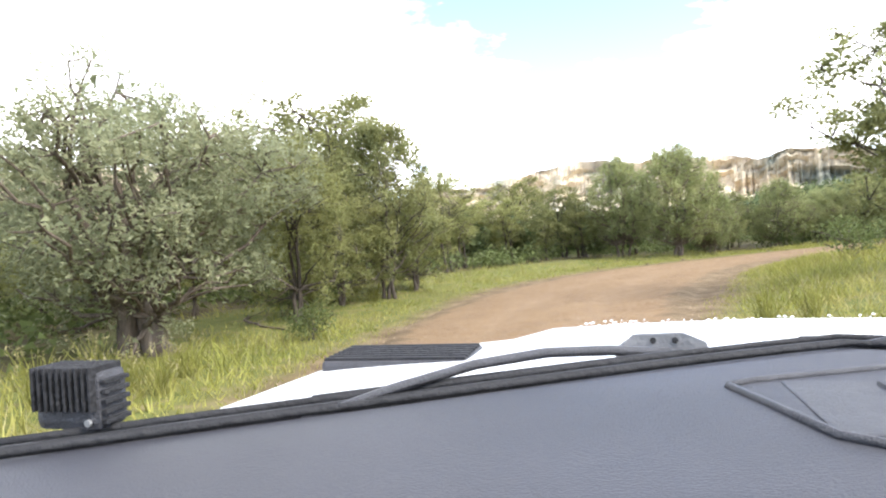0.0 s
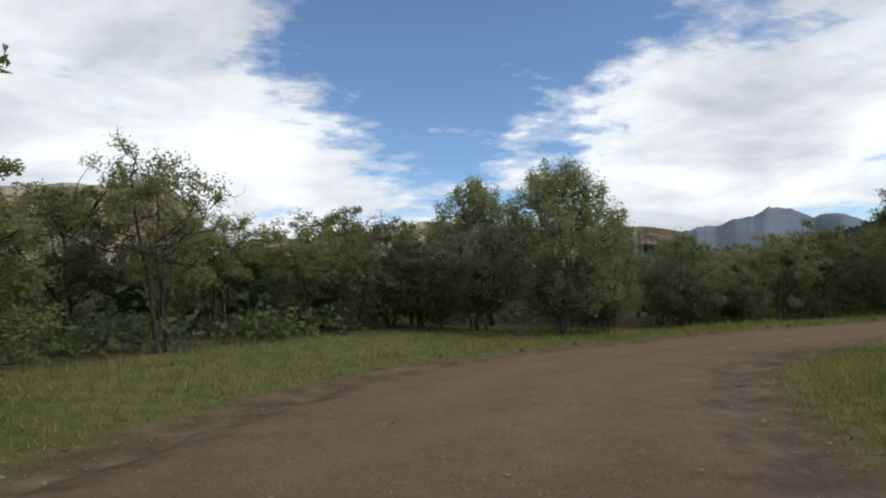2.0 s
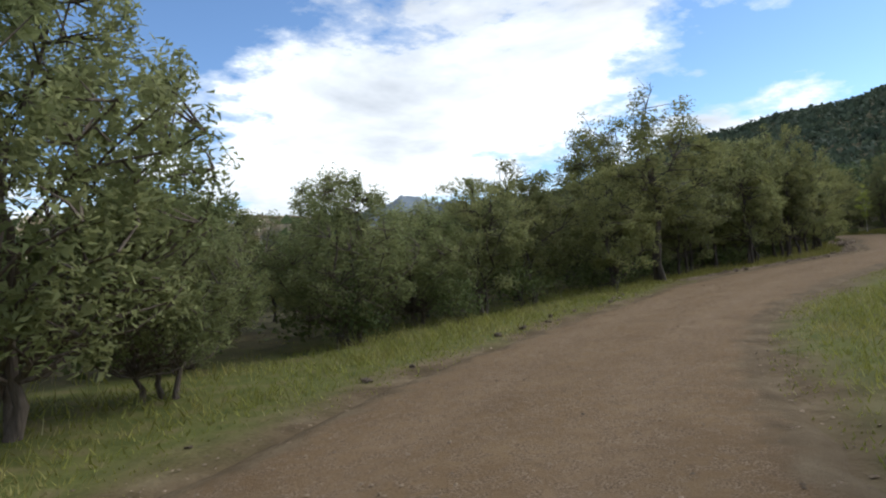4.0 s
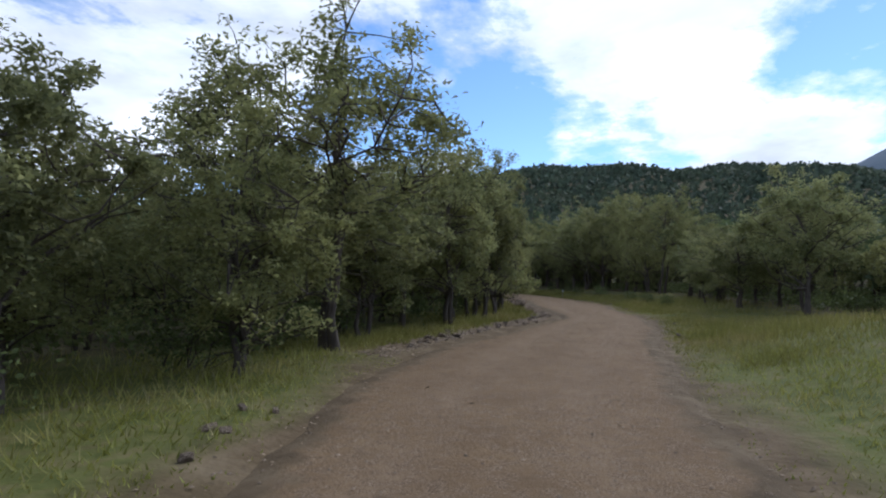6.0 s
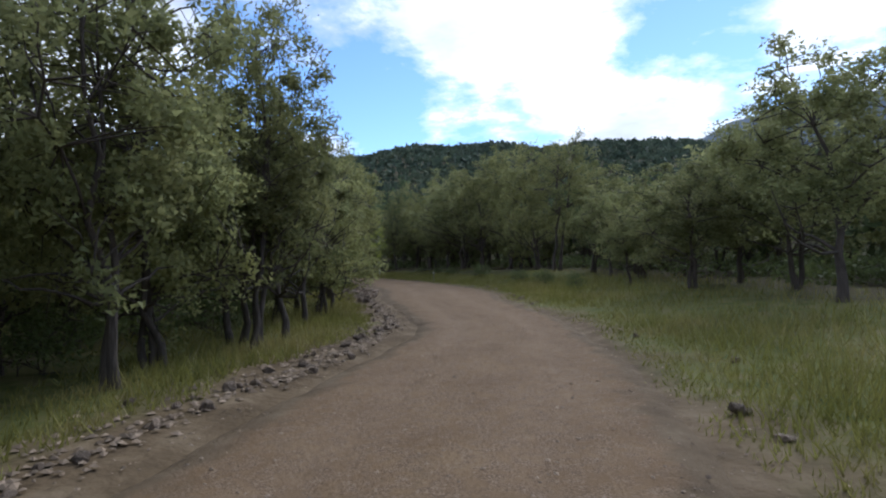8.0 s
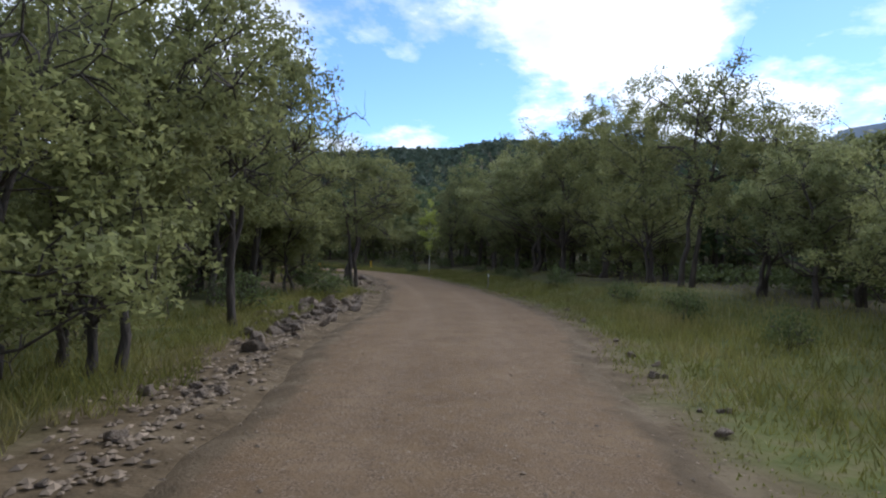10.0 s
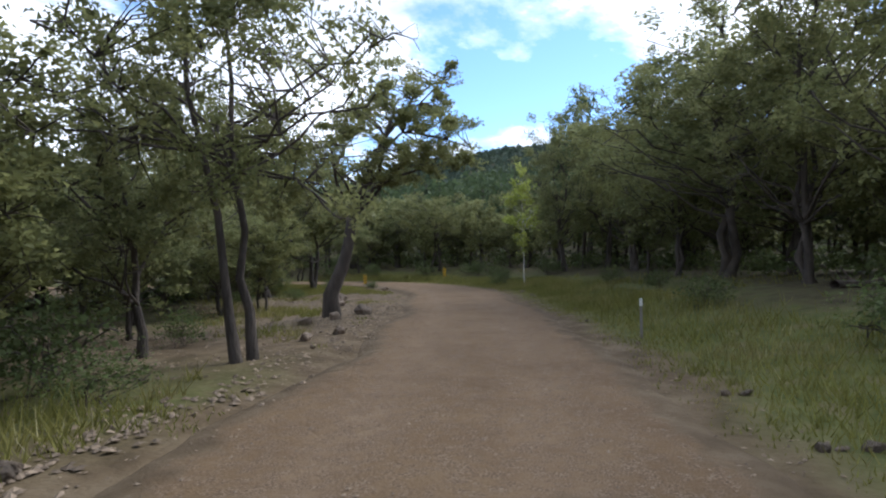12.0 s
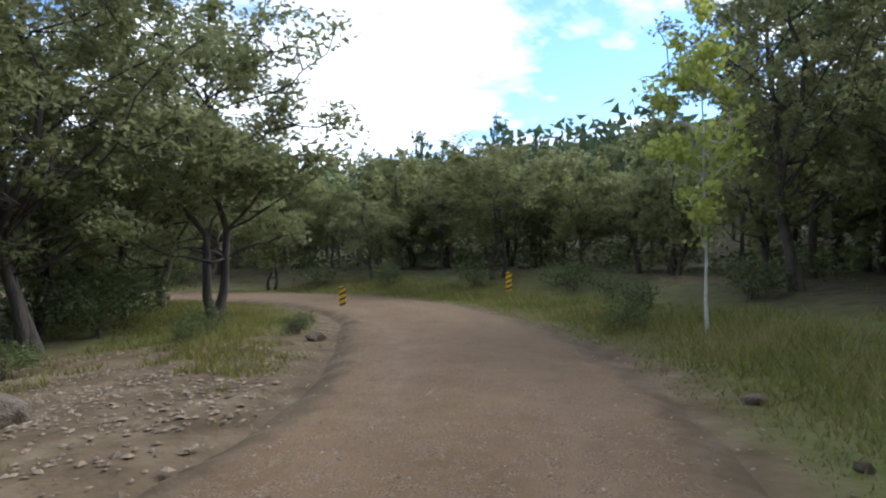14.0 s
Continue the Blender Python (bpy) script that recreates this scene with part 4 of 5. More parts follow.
def build_undergrowth():
    """Low leaves of saplings and brush under the trees."""
    rng = np.random.default_rng(23)
    x, y = rng.uniform(-30, 135, 60000), rng.uniform(5, 85, 60000)
    d, k = beside_road(x, y)
    keep = ((d > 8.5) | ((d < -11) & (x > 50)) | ((np.abs(d) > 4.5) & (y > 64))) & (np.abs(d) < 30) & (waves(x * 0.8, y * 0.8) > -0.2) & ~((x > 78) & (x < 101) & (d > 0) & (d < 12))
    x, y = x[keep][:1600], y[keep][:1600]
    h = ground_height(x, y)
    per = 60
    c = np.stack([x, y, h + 0.45], 1)[:, None] + rng.normal(0, 1, (len(x), per, 3)) * [0.5, 0.5, 0.24]
    v, f = leaf_tris(rng, c.reshape(-1, 3), 0.16, 0.11)
    tagged(mesh_object("undergrowth", v, f, SHRUB_LEAF), "low green brush under the trees", "undergrowth", kind="stuff")


build_undergrowth()


# ---- shrubs ----
LEFT_SHRUBS = [
    (-1.9, 12.2, 0.7), (-3.4, 16.9, 1.2), (-2.9, 19.4, 1), (-4.4, 20.4, 1.6), (-1.8, 27.1, 1.3), (-3.0, 28.7, 1.6), (2.8, 33.1, 1), (5.8, 36.8, 1.3),
    (9.5, 37.3, 1.2), (15.7, 36.8, 1.3), (20.0, 37.2, 1.5), (23.5, 37.1, 1.4), (27.2, 38.2, 1.5), (32.1, 38.6, 1.5), (36.1, 39.7, 1.4), (40.5, 40.1, 1.3),
    (47.0, 40.2, 1.2), (52.4, 39.6, 1.4), (57.9, 41.2, 1.3), (68.0, 41.9, 1.2), (74.1, 42.2, 0.9), (78.0, 43.4, 0.7), (78.3, 44.8, 1.3), (82.9, 47.1, 0.9),
    (99.4, 54.2, 0.5), (100.6, 55.2, 0.7),
]
BEND_SHRUBS = [
    (96.7, 54.7, 0.6), (93.3, 54.7, 0.7), (101.3, 53.3, 0.4), (102.1, 53.9, 0.4), (100.2, 58.6, 1.5), (101.9, 60.5, 1.5), (102.9, 61.9, 1.6), (99.1, 60.2, 1.7),
    (102.7, 65.1, 1.8), (104.5, 47.7, 0.7), (106.3, 47.9, 0.8), (109.1, 49.5, 0.9), (111.5, 51.4, 0.9), (112.5, 52.4, 0.8), (107.7, 45.8, 0.9), (113.2, 56.0, 1.2),
    (113.0, 60.1, 1.1), (99.3, 41.0, 0.8), (94.4, 38.7, 0.7), (89.2, 37.1, 0.8), (83.3, 34.4, 0.9), (75.4, 31.7, 0.8), (69.1, 30.6, 0.9), (64.4, 29.5, 0.8),
    (12.1, 18.0, 1.2), (15.7, 21.8, 1.1),
]
SHRUBS = LEFT_SHRUBS + BEND_SHRUBS
for n, (x, y, tall) in enumerate(SHRUBS):
    plant("shrub", x, y, tall, 47 * n, 1.0 + 0.25 * math.sin(n), n)


# ---- grass ----
def grass_field(name, seed, count, span, mat, low, high, label, width=0.022, lean=0.35):
    """Blades on the verges between two distances along the road."""
    rng = np.random.default_rng(seed)
    k = rng.integers(span[0], span[1], count * 3)
    side = np.where(rng.uniform(0, 1, count * 3) < 0.5, 1, -1)
    d = side * (2.6 + rng.gamma(1.3, 2.1, count * 3))
    p = off_road(k, d) + rng.normal(0, 0.3, (count * 3, 2))
    x, y = p.T
    d, k = beside_road(x, y)
    ax = LINE[k, 0]
    patch = waves(x * 2.1 + 3, y * 2.1)
    edge = 2.6 + 0.25 * waves(x * 3, y * 3)
    ok = (np.abs(d) > edge) & (np.abs(d) < 13)
    ok &= ~((d > 0) & (ax > 35) & (ax < 78) & (d < 3.7 + 0.3 * patch))
    ok &= ~((d > 0) & (ax > 79) & (ax < 103) & (d < 10.5) & (patch < np.where(ax > 90, np.where(d > 5, 0.1, 0.6), 1.1)))
    ok &= ~((d > 7.5) & (patch < 0.2))
    ok &= ~((ax > 79) & (d < -6.2) & (patch < 0.7))
    ok &= (patch > -1.9)
    x, y, d = x[ok][:count], y[ok][:count], d[ok][:count]
    n = len(x)
    z = ground_height(x, y) - 0.02
    tall = rng.uniform(low, high, n) * (1 + 0.35 * waves(x * 0.9, y * 0.9)) * np.clip((np.abs(d) - 2.4) / 2.0, 0.22, 1.0)
    ang = rng.uniform(0, 2 * np.pi, n)
    across = np.stack([np.cos(ang), np.sin(ang), 0 * ang], 1) * (width * rng.uniform(0.6, 1.4, n))[:, None] / 2
    ang2 = rng.uniform(0, 2 * np.pi, n)
    tip = np.stack([np.cos(ang2), np.sin(ang2), 0 * ang2], 1) * (tall * lean * rng.uniform(0.2, 1.4, n))[:, None]
    base = np.stack([x, y, z], 1)
    top = base + tip + np.stack([0 * tall, 0 * tall, tall], 1)
    v = np.stack([base - across, base + across, top], 1).reshape(-1, 3)
    f = np.arange(3 * n).reshape(-1, 3)
    ob = mesh_object(name, v, f, mat)
    tagged(ob, label, "grass", kind="stuff")


STEPS = len(LINE)
grass_field("grass", 41, 58000, (96, 220), GRASS, 0.10, 0.26, "lush green grass on the road verges", 0.026, 0.9)
grass_field("grass", 42, 58000, (215, 330), GRASS_OLIVE, 0.14, 0.36, "olive green grass beside the rocky road edge", 0.022, 0.7)
grass_field("grass", 43, 58000, (325, STEPS - 44), GRASS_OLIVE, 0.09, 0.25, "olive brown grass under roadside oaks", 0.022, 0.7)
grass_field("dry_grass", 44, 5000, (96, 330), DRY_GRASS, 0.18, 0.38, "tall pale seed heads in the grass", 0.014, 0.5)


# ---- stones ----
def stone_mesh(seed, squat):
    rng = random.Random(seed)
    bm = bmesh.new()
    for _ in range(15):
        v = Vector([rng.gauss(0, 1) for _ in range(3)]).normalized()
        v = Vector((max(-0.72, min(0.72, v.x)), max(-0.66, min(0.66, v.y)), max(-0.6, min(0.6, v.z * squat))))
        bm.verts.new(v)
    hull = bmesh.ops.convex_hull(bm, input=bm.verts)
    bmesh.ops.delete(bm, geom=[g for g in hull["geom_interior"] if isinstance(g, bmesh.types.BMVert)], context="VERTS")
    bmesh.ops.bevel(bm, geom=list(bm.edges), offset=0.05, segments=1, affect="EDGES")
    me = bpy.data.meshes.new("rock")
    bm.to_mesh(me)
    bm.free()
    me.materials.append(ROCK)
    return me


STONES = [stone_mesh(60 + n, 0.62 + 0.06 * (n % 5)) for n in range(10)]


def lay_stone(rng, x, y, size, label, group):
    ob = new("rock", STONES[rng.randrange(len(STONES))])
    sx, sy = size * rng.uniform(0.8, 1.3), size * rng.uniform(0.7, 1.1)
    ob.matrix_world = (Matrix.Translation((x, y, z_at(x, y) + size * 0.26)) @ Euler((rng.gauss(0, 0.25), rng.gauss(0, 0.25), rng.uniform(0, 6.28))).to_matrix().to_4x4()
                       @ Matrix.Diagonal((sx, sy, size * rng.uniform(0.7, 1.0), 1)))
    tagged(ob, label, "rock", group)


def lay_stones():
    rng = random.Random(7)

    def along(s, d):
        i = min(range(0, len(LINE), 2), key=lambda j: abs(LINE[j][0] - s))
        return off_road(i, np.float64(d))

    # the windrow of stones on the outer edge
    for _ in range(120):
        s = rng.uniform(36, 78)
        p = along(s, 3.05 + abs(rng.gauss(0, 0.35)))
        big = 61 < s < 74
        size = rng.uniform(0.06, 0.14) if rng.random() < 0.75 or not big else rng.uniform(0.14, 0.22)
        lay_stone(rng, p[0] + rng.uniform(-0.3, 0.3), p[1] + rng.uniform(-0.2, 0.2), size, "angular grey-brown rock in a row beside the road", "rocks along the road edge")
    for x, y, size in ((69.9, 40.9, 0.36), (70.7, 41.1, 0.31), (70.1, 40.3, 0.34), (68.8, 40.0, 0.24), (69.2, 39.8, 0.2), (69.4, 39.2, 0.24), (70.9, 40.1, 0.2), (71.2, 39.8, 0.18),
                       (68.0, 39.4, 0.20), (65.5, 38.4, 0.2), (65.0, 38.9, 0.18), (64.1, 38.5, 0.26), (63.7, 38.6, 0.22), (63.4, 39.0, 0.2), (62.5, 38.3, 0.24), (66.6, 38.7, 0.2), (61.7, 37.9, 0.2)):
        lay_stone(rng, x, y, size, "large angular grey boulder beside the road", "rocks along the road edge")
    for _ in range(120):
        s = rng.uniform(64.5, 73.5)
        p = along(s, 3.3 + abs(rng.gauss(0, 1.0)) * (0.5 + 0.5 * (s > 67.5)))
        lay_stone(rng, p[0], p[1], rng.choice((0.06, 0.08, 0.09, 0.11, 0.13, 0.17)), "angular brown rock of a loose pile", "rocks along the road edge")
    # pale stones of the clearing
    for _ in range(44):
        s, d = rng.uniform(83, 99), rng.uniform(3.0, 9.0)
        p = along(s, d)
        lay_stone(rng, p[0], p[1], rng.choice((0.04, 0.05, 0.06, 0.08, 0.11)), "pale stone lying in a dusty clearing", "stones in the clearing")
    for x, y, size in ((87.3, 46.2, 0.26), (88.7, 46.2, 0.34), (86.4, 46.5, 0.3), (83.4, 44.3, 0.2), (84.4, 44.2, 0.18), (95.1, 51.2, 0.42), (84.9, 44.5, 0.16), (93.3, 50.1, 0.34), (92.3, 49.4, 0.26), (100.8, 52.3, 0.2), (101.5, 53.6, 0.22)):
        lay_stone(rng, x, y, size, "flat reddish stone at the foot of a tree", "stones in the clearing")
    for _ in range(32):
        s = rng.uniform(40, 104)
        p = along(s, -3.0 - abs(rng.gauss(0, 0.3)))
        lay_stone(rng, p[0], p[1], rng.uniform(0.05, 0.14), "small brown rock at the grassy road edge", "rocks along the road edge")
    for _ in range(22):
        s = rng.uniform(4, 34)
        p = along(s, 3.0 + abs(rng.gauss(0, 0.25)))
        lay_stone(rng, p[0], p[1], rng.uniform(0.05, 0.12), "small tan rock at the grassy road edge", "rocks along the road edge")


lay_stones()


def scatter_small(name, seed, count, size, mat, label, category, spots):
    """Flat bits strewn on the ground; spots(rng, n) gives their places."""
    rng = np.random.default_rng(seed)
    x, y, lift = spots(rng, count)
    n = len(x)
    z = np.maximum(ground_height(x, y), np.where(np.abs(beside_road(x, y)[0]) < 2.6, lift, -9)) + size * 0.25
    c = np.stack([x, y, z], 1)
    s = size * rng.uniform(0.5, 1.6, (n, 1))
    ang = rng.uniform(0, 6.28, n)
    a = np.stack([np.cos(ang), np.sin(ang), rng.normal(0, 0.15, n)], 1) * s
    b = np.stack([-np.sin(ang), np.cos(ang), rng.normal(0, 0.15, n)], 1) * s * rng.uniform(0.5, 0.9, (n, 1))
    up = np.array([0, 0, 1.0]) * s * 0.38
    v = np.stack([c - a, c + b, c + a * 0.9, c - b, c + up + a * 0.1], 1).reshape(-1, 3)
    i = np.arange(n)[:, None] * 5
    f = np.concatenate([i + [0, 3, 4], i + [3, 2, 4], i + [2, 1, 4], i + [1, 0, 4]], 0)
    tagged(mesh_object(name, v, f, mat), label, category, kind="stuff")


def road_spots(rng, n):
    k = rng.integers(90, STEPS - 20, n)
    d = np.where(rng.uniform(0, 1, n) < 0.35, rng.uniform(-2.7, 2.7, n), rng.choice([-1, 1], n) * (3.1 - rng.gamma(1.2, 0.75, n)).clip(-0.5, 3.6))
    p = off_road(k, d) + rng.normal(0, 0.25, (n, 2))
    return p[:, 0], p[:, 1], 0.05 * (1 - (d / 2.75) ** 2)


def clearing_spots(rng, n):
    k = rng.integers(0, STEPS, n * 12)
    k = k[(LINE[k, 0] > 82) & (LINE[k, 0] < 103) & (LINE[k, 1] < 55)]
    d = 3.0 + rng.uniform(0, 1, len(k)) ** 0.8 * 8
    p = off_road(k, d) + rng.normal(0, 0.3, (len(k), 2))
    thick = waves(p[:, 0] * 1.6, p[:, 1] * 1.6 + 2) + rng.normal(0, 0.5, len(k)) > 0.0
    k, p = k[thick][:n], p[thick][:n]
    return p[:, 0], p[:, 1], np.zeros(len(k))


def windrow_spots(rng, n):
    k = rng.integers(0, STEPS, n * 6)
    k = k[(LINE[k, 0] > 35) & (LINE[k, 0] < 99) & (LINE[k, 1] < 50)][:n]
    k = k[(LINE[k, 0] < 80) | (rng.uniform(0, 1, len(k)) < 0.45)]
    wide = np.where(LINE[k, 0] > 79, 1.1, 0.5)
    d = 3.25 + np.abs(rng.normal(0, 1, len(k))) * wide * rng.choice([-0.4, 1.0], len(k))
    p = off_road(k, d) + LINE_TAN[k] * rng.uniform(-0.35, 0.35, (len(k), 1))
    return p[:, 0], p[:, 1], np.zeros(len(k))


scatter_small("rubble", 53, 4600, 0.05, PEBBLE, "broken brown stone rubble beside the road", "rubble", windrow_spots)
scatter_small("gravel", 51, 12000, 0.020, PEBBLE, "loose brown gravel on the dirt road", "gravel", road_spots)
scatter_small("leaf_litter", 52, 20000, 0.034, LITTER, "dry tan leaves and chips on bare soil", "leaf litter", clearing_spots)


# ---- tufts, fallen log and branch ----
def build_tuft(x, y, tall, seed):
    rng = np.random.default_rng(seed)
    root = new("grass_tuft")
    blades, heads = Tubes(), []
    for _ in range(46):
        a, out = rng.uniform(0, 6.28), rng.uniform(0.15, 0.55) * tall
        h = tall * rng.uniform(0.55, 1.0)
        foot = np.array([*rng.normal(0, 0.07, 2), -0.02])
        tip = foot + [math.cos(a) * out, math.sin(a) * out, h]
        bend = foot + (tip - foot) * 0.55 + [0, 0, 0.12 * h]
        blades.add([foot, bend, tip], [0.006, 0.005, 0.0015], 3)
        if rng.uniform() < 0.4:
            heads.append(tip + rng.normal(0, 0.012, (9, 3)) + np.linspace(-0.09, 0.02, 9)[:, None] * [0, 0, 1])
    tagged(blades.make("foliage", GRASS, root), kind="stuff")
    v, f = leaf_quads(rng, np.concatenate(heads), 0.035, 0.012)
    tagged(mesh_object("seed_head_spray", v, f, DRY_GRASS, root, label="pale tan seed heads"), kind="stuff")
    root.matrix_world = Matrix.Translation((x, y, z_at(x, y)))
    tagged(root, "tall grass tuft with pale seed heads", "grass tuft", "grass tufts on the verge")


for n, (x, y) in enumerate([(-3.7, 7.4), (-3.3, 7.5), (-4.2, 7.5), (-3.9, 8.3), (-3.4, 8.1), (-2.9, 7.9), (5.7, 9.8), (6.3, 9.6), (-3.0, 8.9), (-1.6, 20.0), (-2.6, 22.0)]):
    build_tuft(x, y, 0.62 + 0.06 * (n % 4), 300 + n)


def build_fallen(name, a, b, thick, seed, label, twigs):
    """A dead stem lying on the ground."""
    rng = np.random.default_rng(seed)
    root = new(name)
    p, q = (np.array([x, y, z_at(x, y) + thick * 0.7]) for x, y in (a, b))
    line = curved(rng, p, q, 8, 0.04)
    line[:, 2] = [z_at(x, y) + thick * 0.7 for x, y in line[:, :2]]
    stem = Tubes()
    stem.add(line, np.linspace(thick, thick * 0.55, 8), 8)
    stem.make("stem", PALE_BARK, root)
    for n in range(twigs):
        at = line[2 + n % 5]
        twig = Tubes()
        twig.add(curved(rng, at, at + rng.normal(0, 1, 3) * [0.5, 0.5, 0.15] + [0, 0, 0.3], 5, 0.1), np.linspace(thick * 0.35, 0.006, 5), 5)
        twig.make("twig", PALE_BARK, root)
    tagged(root, label, "fallen wood")


build_fallen("fallen_log", (89.9, 34.4), (92.2, 32.6), 0.11, 91, "weathered fallen log lying under the trees", 3)
build_fallen("fallen_branch", (-4.5, 16.6), (-3.0, 14.4), 0.035, 92, "dead dark branch lying in the grass", 4)


# ---- markers ----
YELLOW = material("yellow sign paint", [(0.620, 0.370, 0.020), (0.720, 0.440, 0.030)], 6, 0.45, 0.05)
BLACK = material("black paint", [(0.012, 0.012, 0.012), (0.022, 0.022, 0.022)], 8, 0.5, 0.05)
STEEL = material("galvanised post", [(0.250, 0.250, 0.250), (0.360, 0.360, 0.350)], 12, 0.5, 0.2, metal=0.6)
WHITE = material("weathered white plastic", [(0.520, 0.510, 0.470), (0.680, 0.670, 0.640)], 8, 0.6, 0.1)


def box(bm, x0, x1, y0, y1, z0, z1, bevel=0.0):
    made = bmesh.ops.create_cube(bm, size=1.0, matrix=Matrix.Translation(((x0 + x1) / 2, (y0 + y1) / 2, (z0 + z1) / 2)) @ Matrix.Diagonal((x1 - x0, y1 - y0, z1 - z0, 1)))
    if bevel:
        edges = {e for v in made["verts"] for e in v.link_edges}
        bmesh.ops.bevel(bm, geom=list(edges), offset=bevel, segments=2, affect="EDGES", profile=0.6)
    return bm


def prism(bm, outline, y0, y1):
    """A flat outline in x and z, given thickness along y."""
    a, b = [bm.verts.new((x, y0, z)) for x, z in outline], [bm.verts.new((x, y1, z)) for x, z in outline]
    bm.faces.new(a), bm.faces.new(b[::-1])
    for i in range(len(a)):
        j = (i + 1) % len(a)
        bm.faces.new((a[j], a[i], b[i], b[j]))
    return bm


def build_marker(x, y, face, hand):
    """A narrow hazard panel on a steel post; its stripes slope towards the road."""
    root = new("hazard_marker")
    part("post", box(bmesh.new(), -0.03, 0.03, 0.004, 0.05, -0.3, 0.74, 0.006), STEEL, root, "grey steel post")
    part("panel", box(bmesh.new(), -0.10, 0.10, -0.004, 0.004, 0.08, 0.72, 0.003), YELLOW, root, "yellow sign panel")
    for n in range(4):
        z = 0.10 + 0.165 * n
        lo, hi = (z, z + 0.09) if hand > 0 else (z + 0.09, z)
        part("stripe", prism(bmesh.new(), [(-0.10, lo), (0.10, hi), (0.10, min(hi + 0.06, 0.717)), (-0.10, min(lo + 0.06, 0.717))], -0.008, -0.0045), BLACK, root, "black slanting stripe")
    root.matrix_world = Matrix.Translation((x, y, z_at(x, y))) @ Matrix.Rotation(radians(face), 4, "Z")
    tagged(root, "yellow and black striped hazard marker on a post", "road sign", "hazard markers at the bend")


build_marker(106.9, 57.1, -58, 1)
build_marker(111.9, 54.0, -58, 1)


POST_BROWN = material("weathered grey brown post", [(0.150, 0.130, 0.105), (0.240, 0.215, 0.180)], 10, 0.8, 0.2)


def build_delineator(x, y, face):
    root = new("delineator_post")
    part("post", box(bmesh.new(), -0.026, 0.026, -0.010, 0.010, -0.3, 0.74, 0.008), POST_BROWN, root)
    part("cap", box(bmesh.new(), -0.028, 0.028, -0.0115, 0.0115, 0.60, 0.745, 0.004), WHITE, root, "white band at the top")
    part("reflector", box(bmesh.new(), -0.025, 0.025, -0.018, -0.0125, 0.62, 0.71, 0.002), material("clear reflector", [(0.62, 0.62, 0.60), (0.78, 0.78, 0.76)], 40, 0.25, 0.1), root, "pale reflector patch")
    root.matrix_world = Matrix.Translation((x, y, z_at(x, y))) @ Matrix.Rotation(radians(face), 4, "Z")
    tagged(root, "slim weathered post with white top in the grass", "road post")


build_delineator(85.4, 38.1, -64)


# ---- the vehicle at the start of the drive ----
PAINT = material("white car paint", [(0.700, 0.710, 0.720), (0.760, 0.765, 0.770)], 0.6, 0.22, 0.0, spec=0.5)
TRIM = material("black grained plastic", [(0.030, 0.030, 0.034), (0.050, 0.050, 0.056)], 30, 0.55, 0.35, 260, spec=0.4)
DASH = material("charcoal grained dashboard", [(0.022, 0.022, 0.027), (0.034, 0.034, 0.041)], 3, 0.55, 0.3, 300, spec=0.4)
GREY_TRIM = material("worn grey plastic", [(0.130, 0.130, 0.132), (0.190, 0.190, 0.192)], 14, 0.6, 0.2, 90, spec=0.3)
RUBBER = material("black rubber", [(0.010, 0.010, 0.011), (0.020, 0.020, 0.022)], 10, 0.75, 0.3, 60)
GLASSY = material("dark glossy screen", [(0.006, 0.006, 0.007), (0.010, 0.010, 0.012)], 2, 0.08, 0.0, spec=0.6)
ALLOY = material("grey alloy", [(0.300, 0.300, 0.310), (0.420, 0.420, 0.430)], 6, 0.4, 0.1, metal=0.8)
DROPS = material("rain drops", [(0.780, 0.790, 0.800), (0.880, 0.890, 0.900)], 4, 0.08, 0.0, spec=0.7)
PARKED = pose(0.89, -0.20, 1.6) @ pose(0, 0, 0, 0.6, 1.5, -13.7) @ pose(0, 0, -1.6)
MID = 0.40  # the vehicle's middle, to the right of the driver's eye


def loft(bm, rows):
    """A skin through rows of points with equal counts."""
    rings = [[bm.verts.new(p) for p in row] for row in rows]
    for a, b in zip(rings, rings[1:]):
        for i in range(len(a) - 1):
            bm.faces.new((a[i], a[i + 1], b[i + 1], b[i]))
    return bm


def bar(bm, points, radius, sides=6):
    tube = Tubes()
    tube.add(points, np.full(len(points), radius) if isinstance(radius, (int, float)) else radius, sides)
    vs = [bm.verts.new(p) for p in np.concatenate(tube.v)]
    for f in np.concatenate(tube.f):
        bm.faces.new([vs[i] for i in f])
    for ring in (vs[:sides], vs[-sides:][::-1]):
        bm.faces.new(ring[::-1])
    return bm


def cowl_y(x):
    """Where the windscreen's foot lies, forward of the driver's eye."""
    return 1.28 - 0.62 * abs((x - MID) / 1.07) ** 1.1


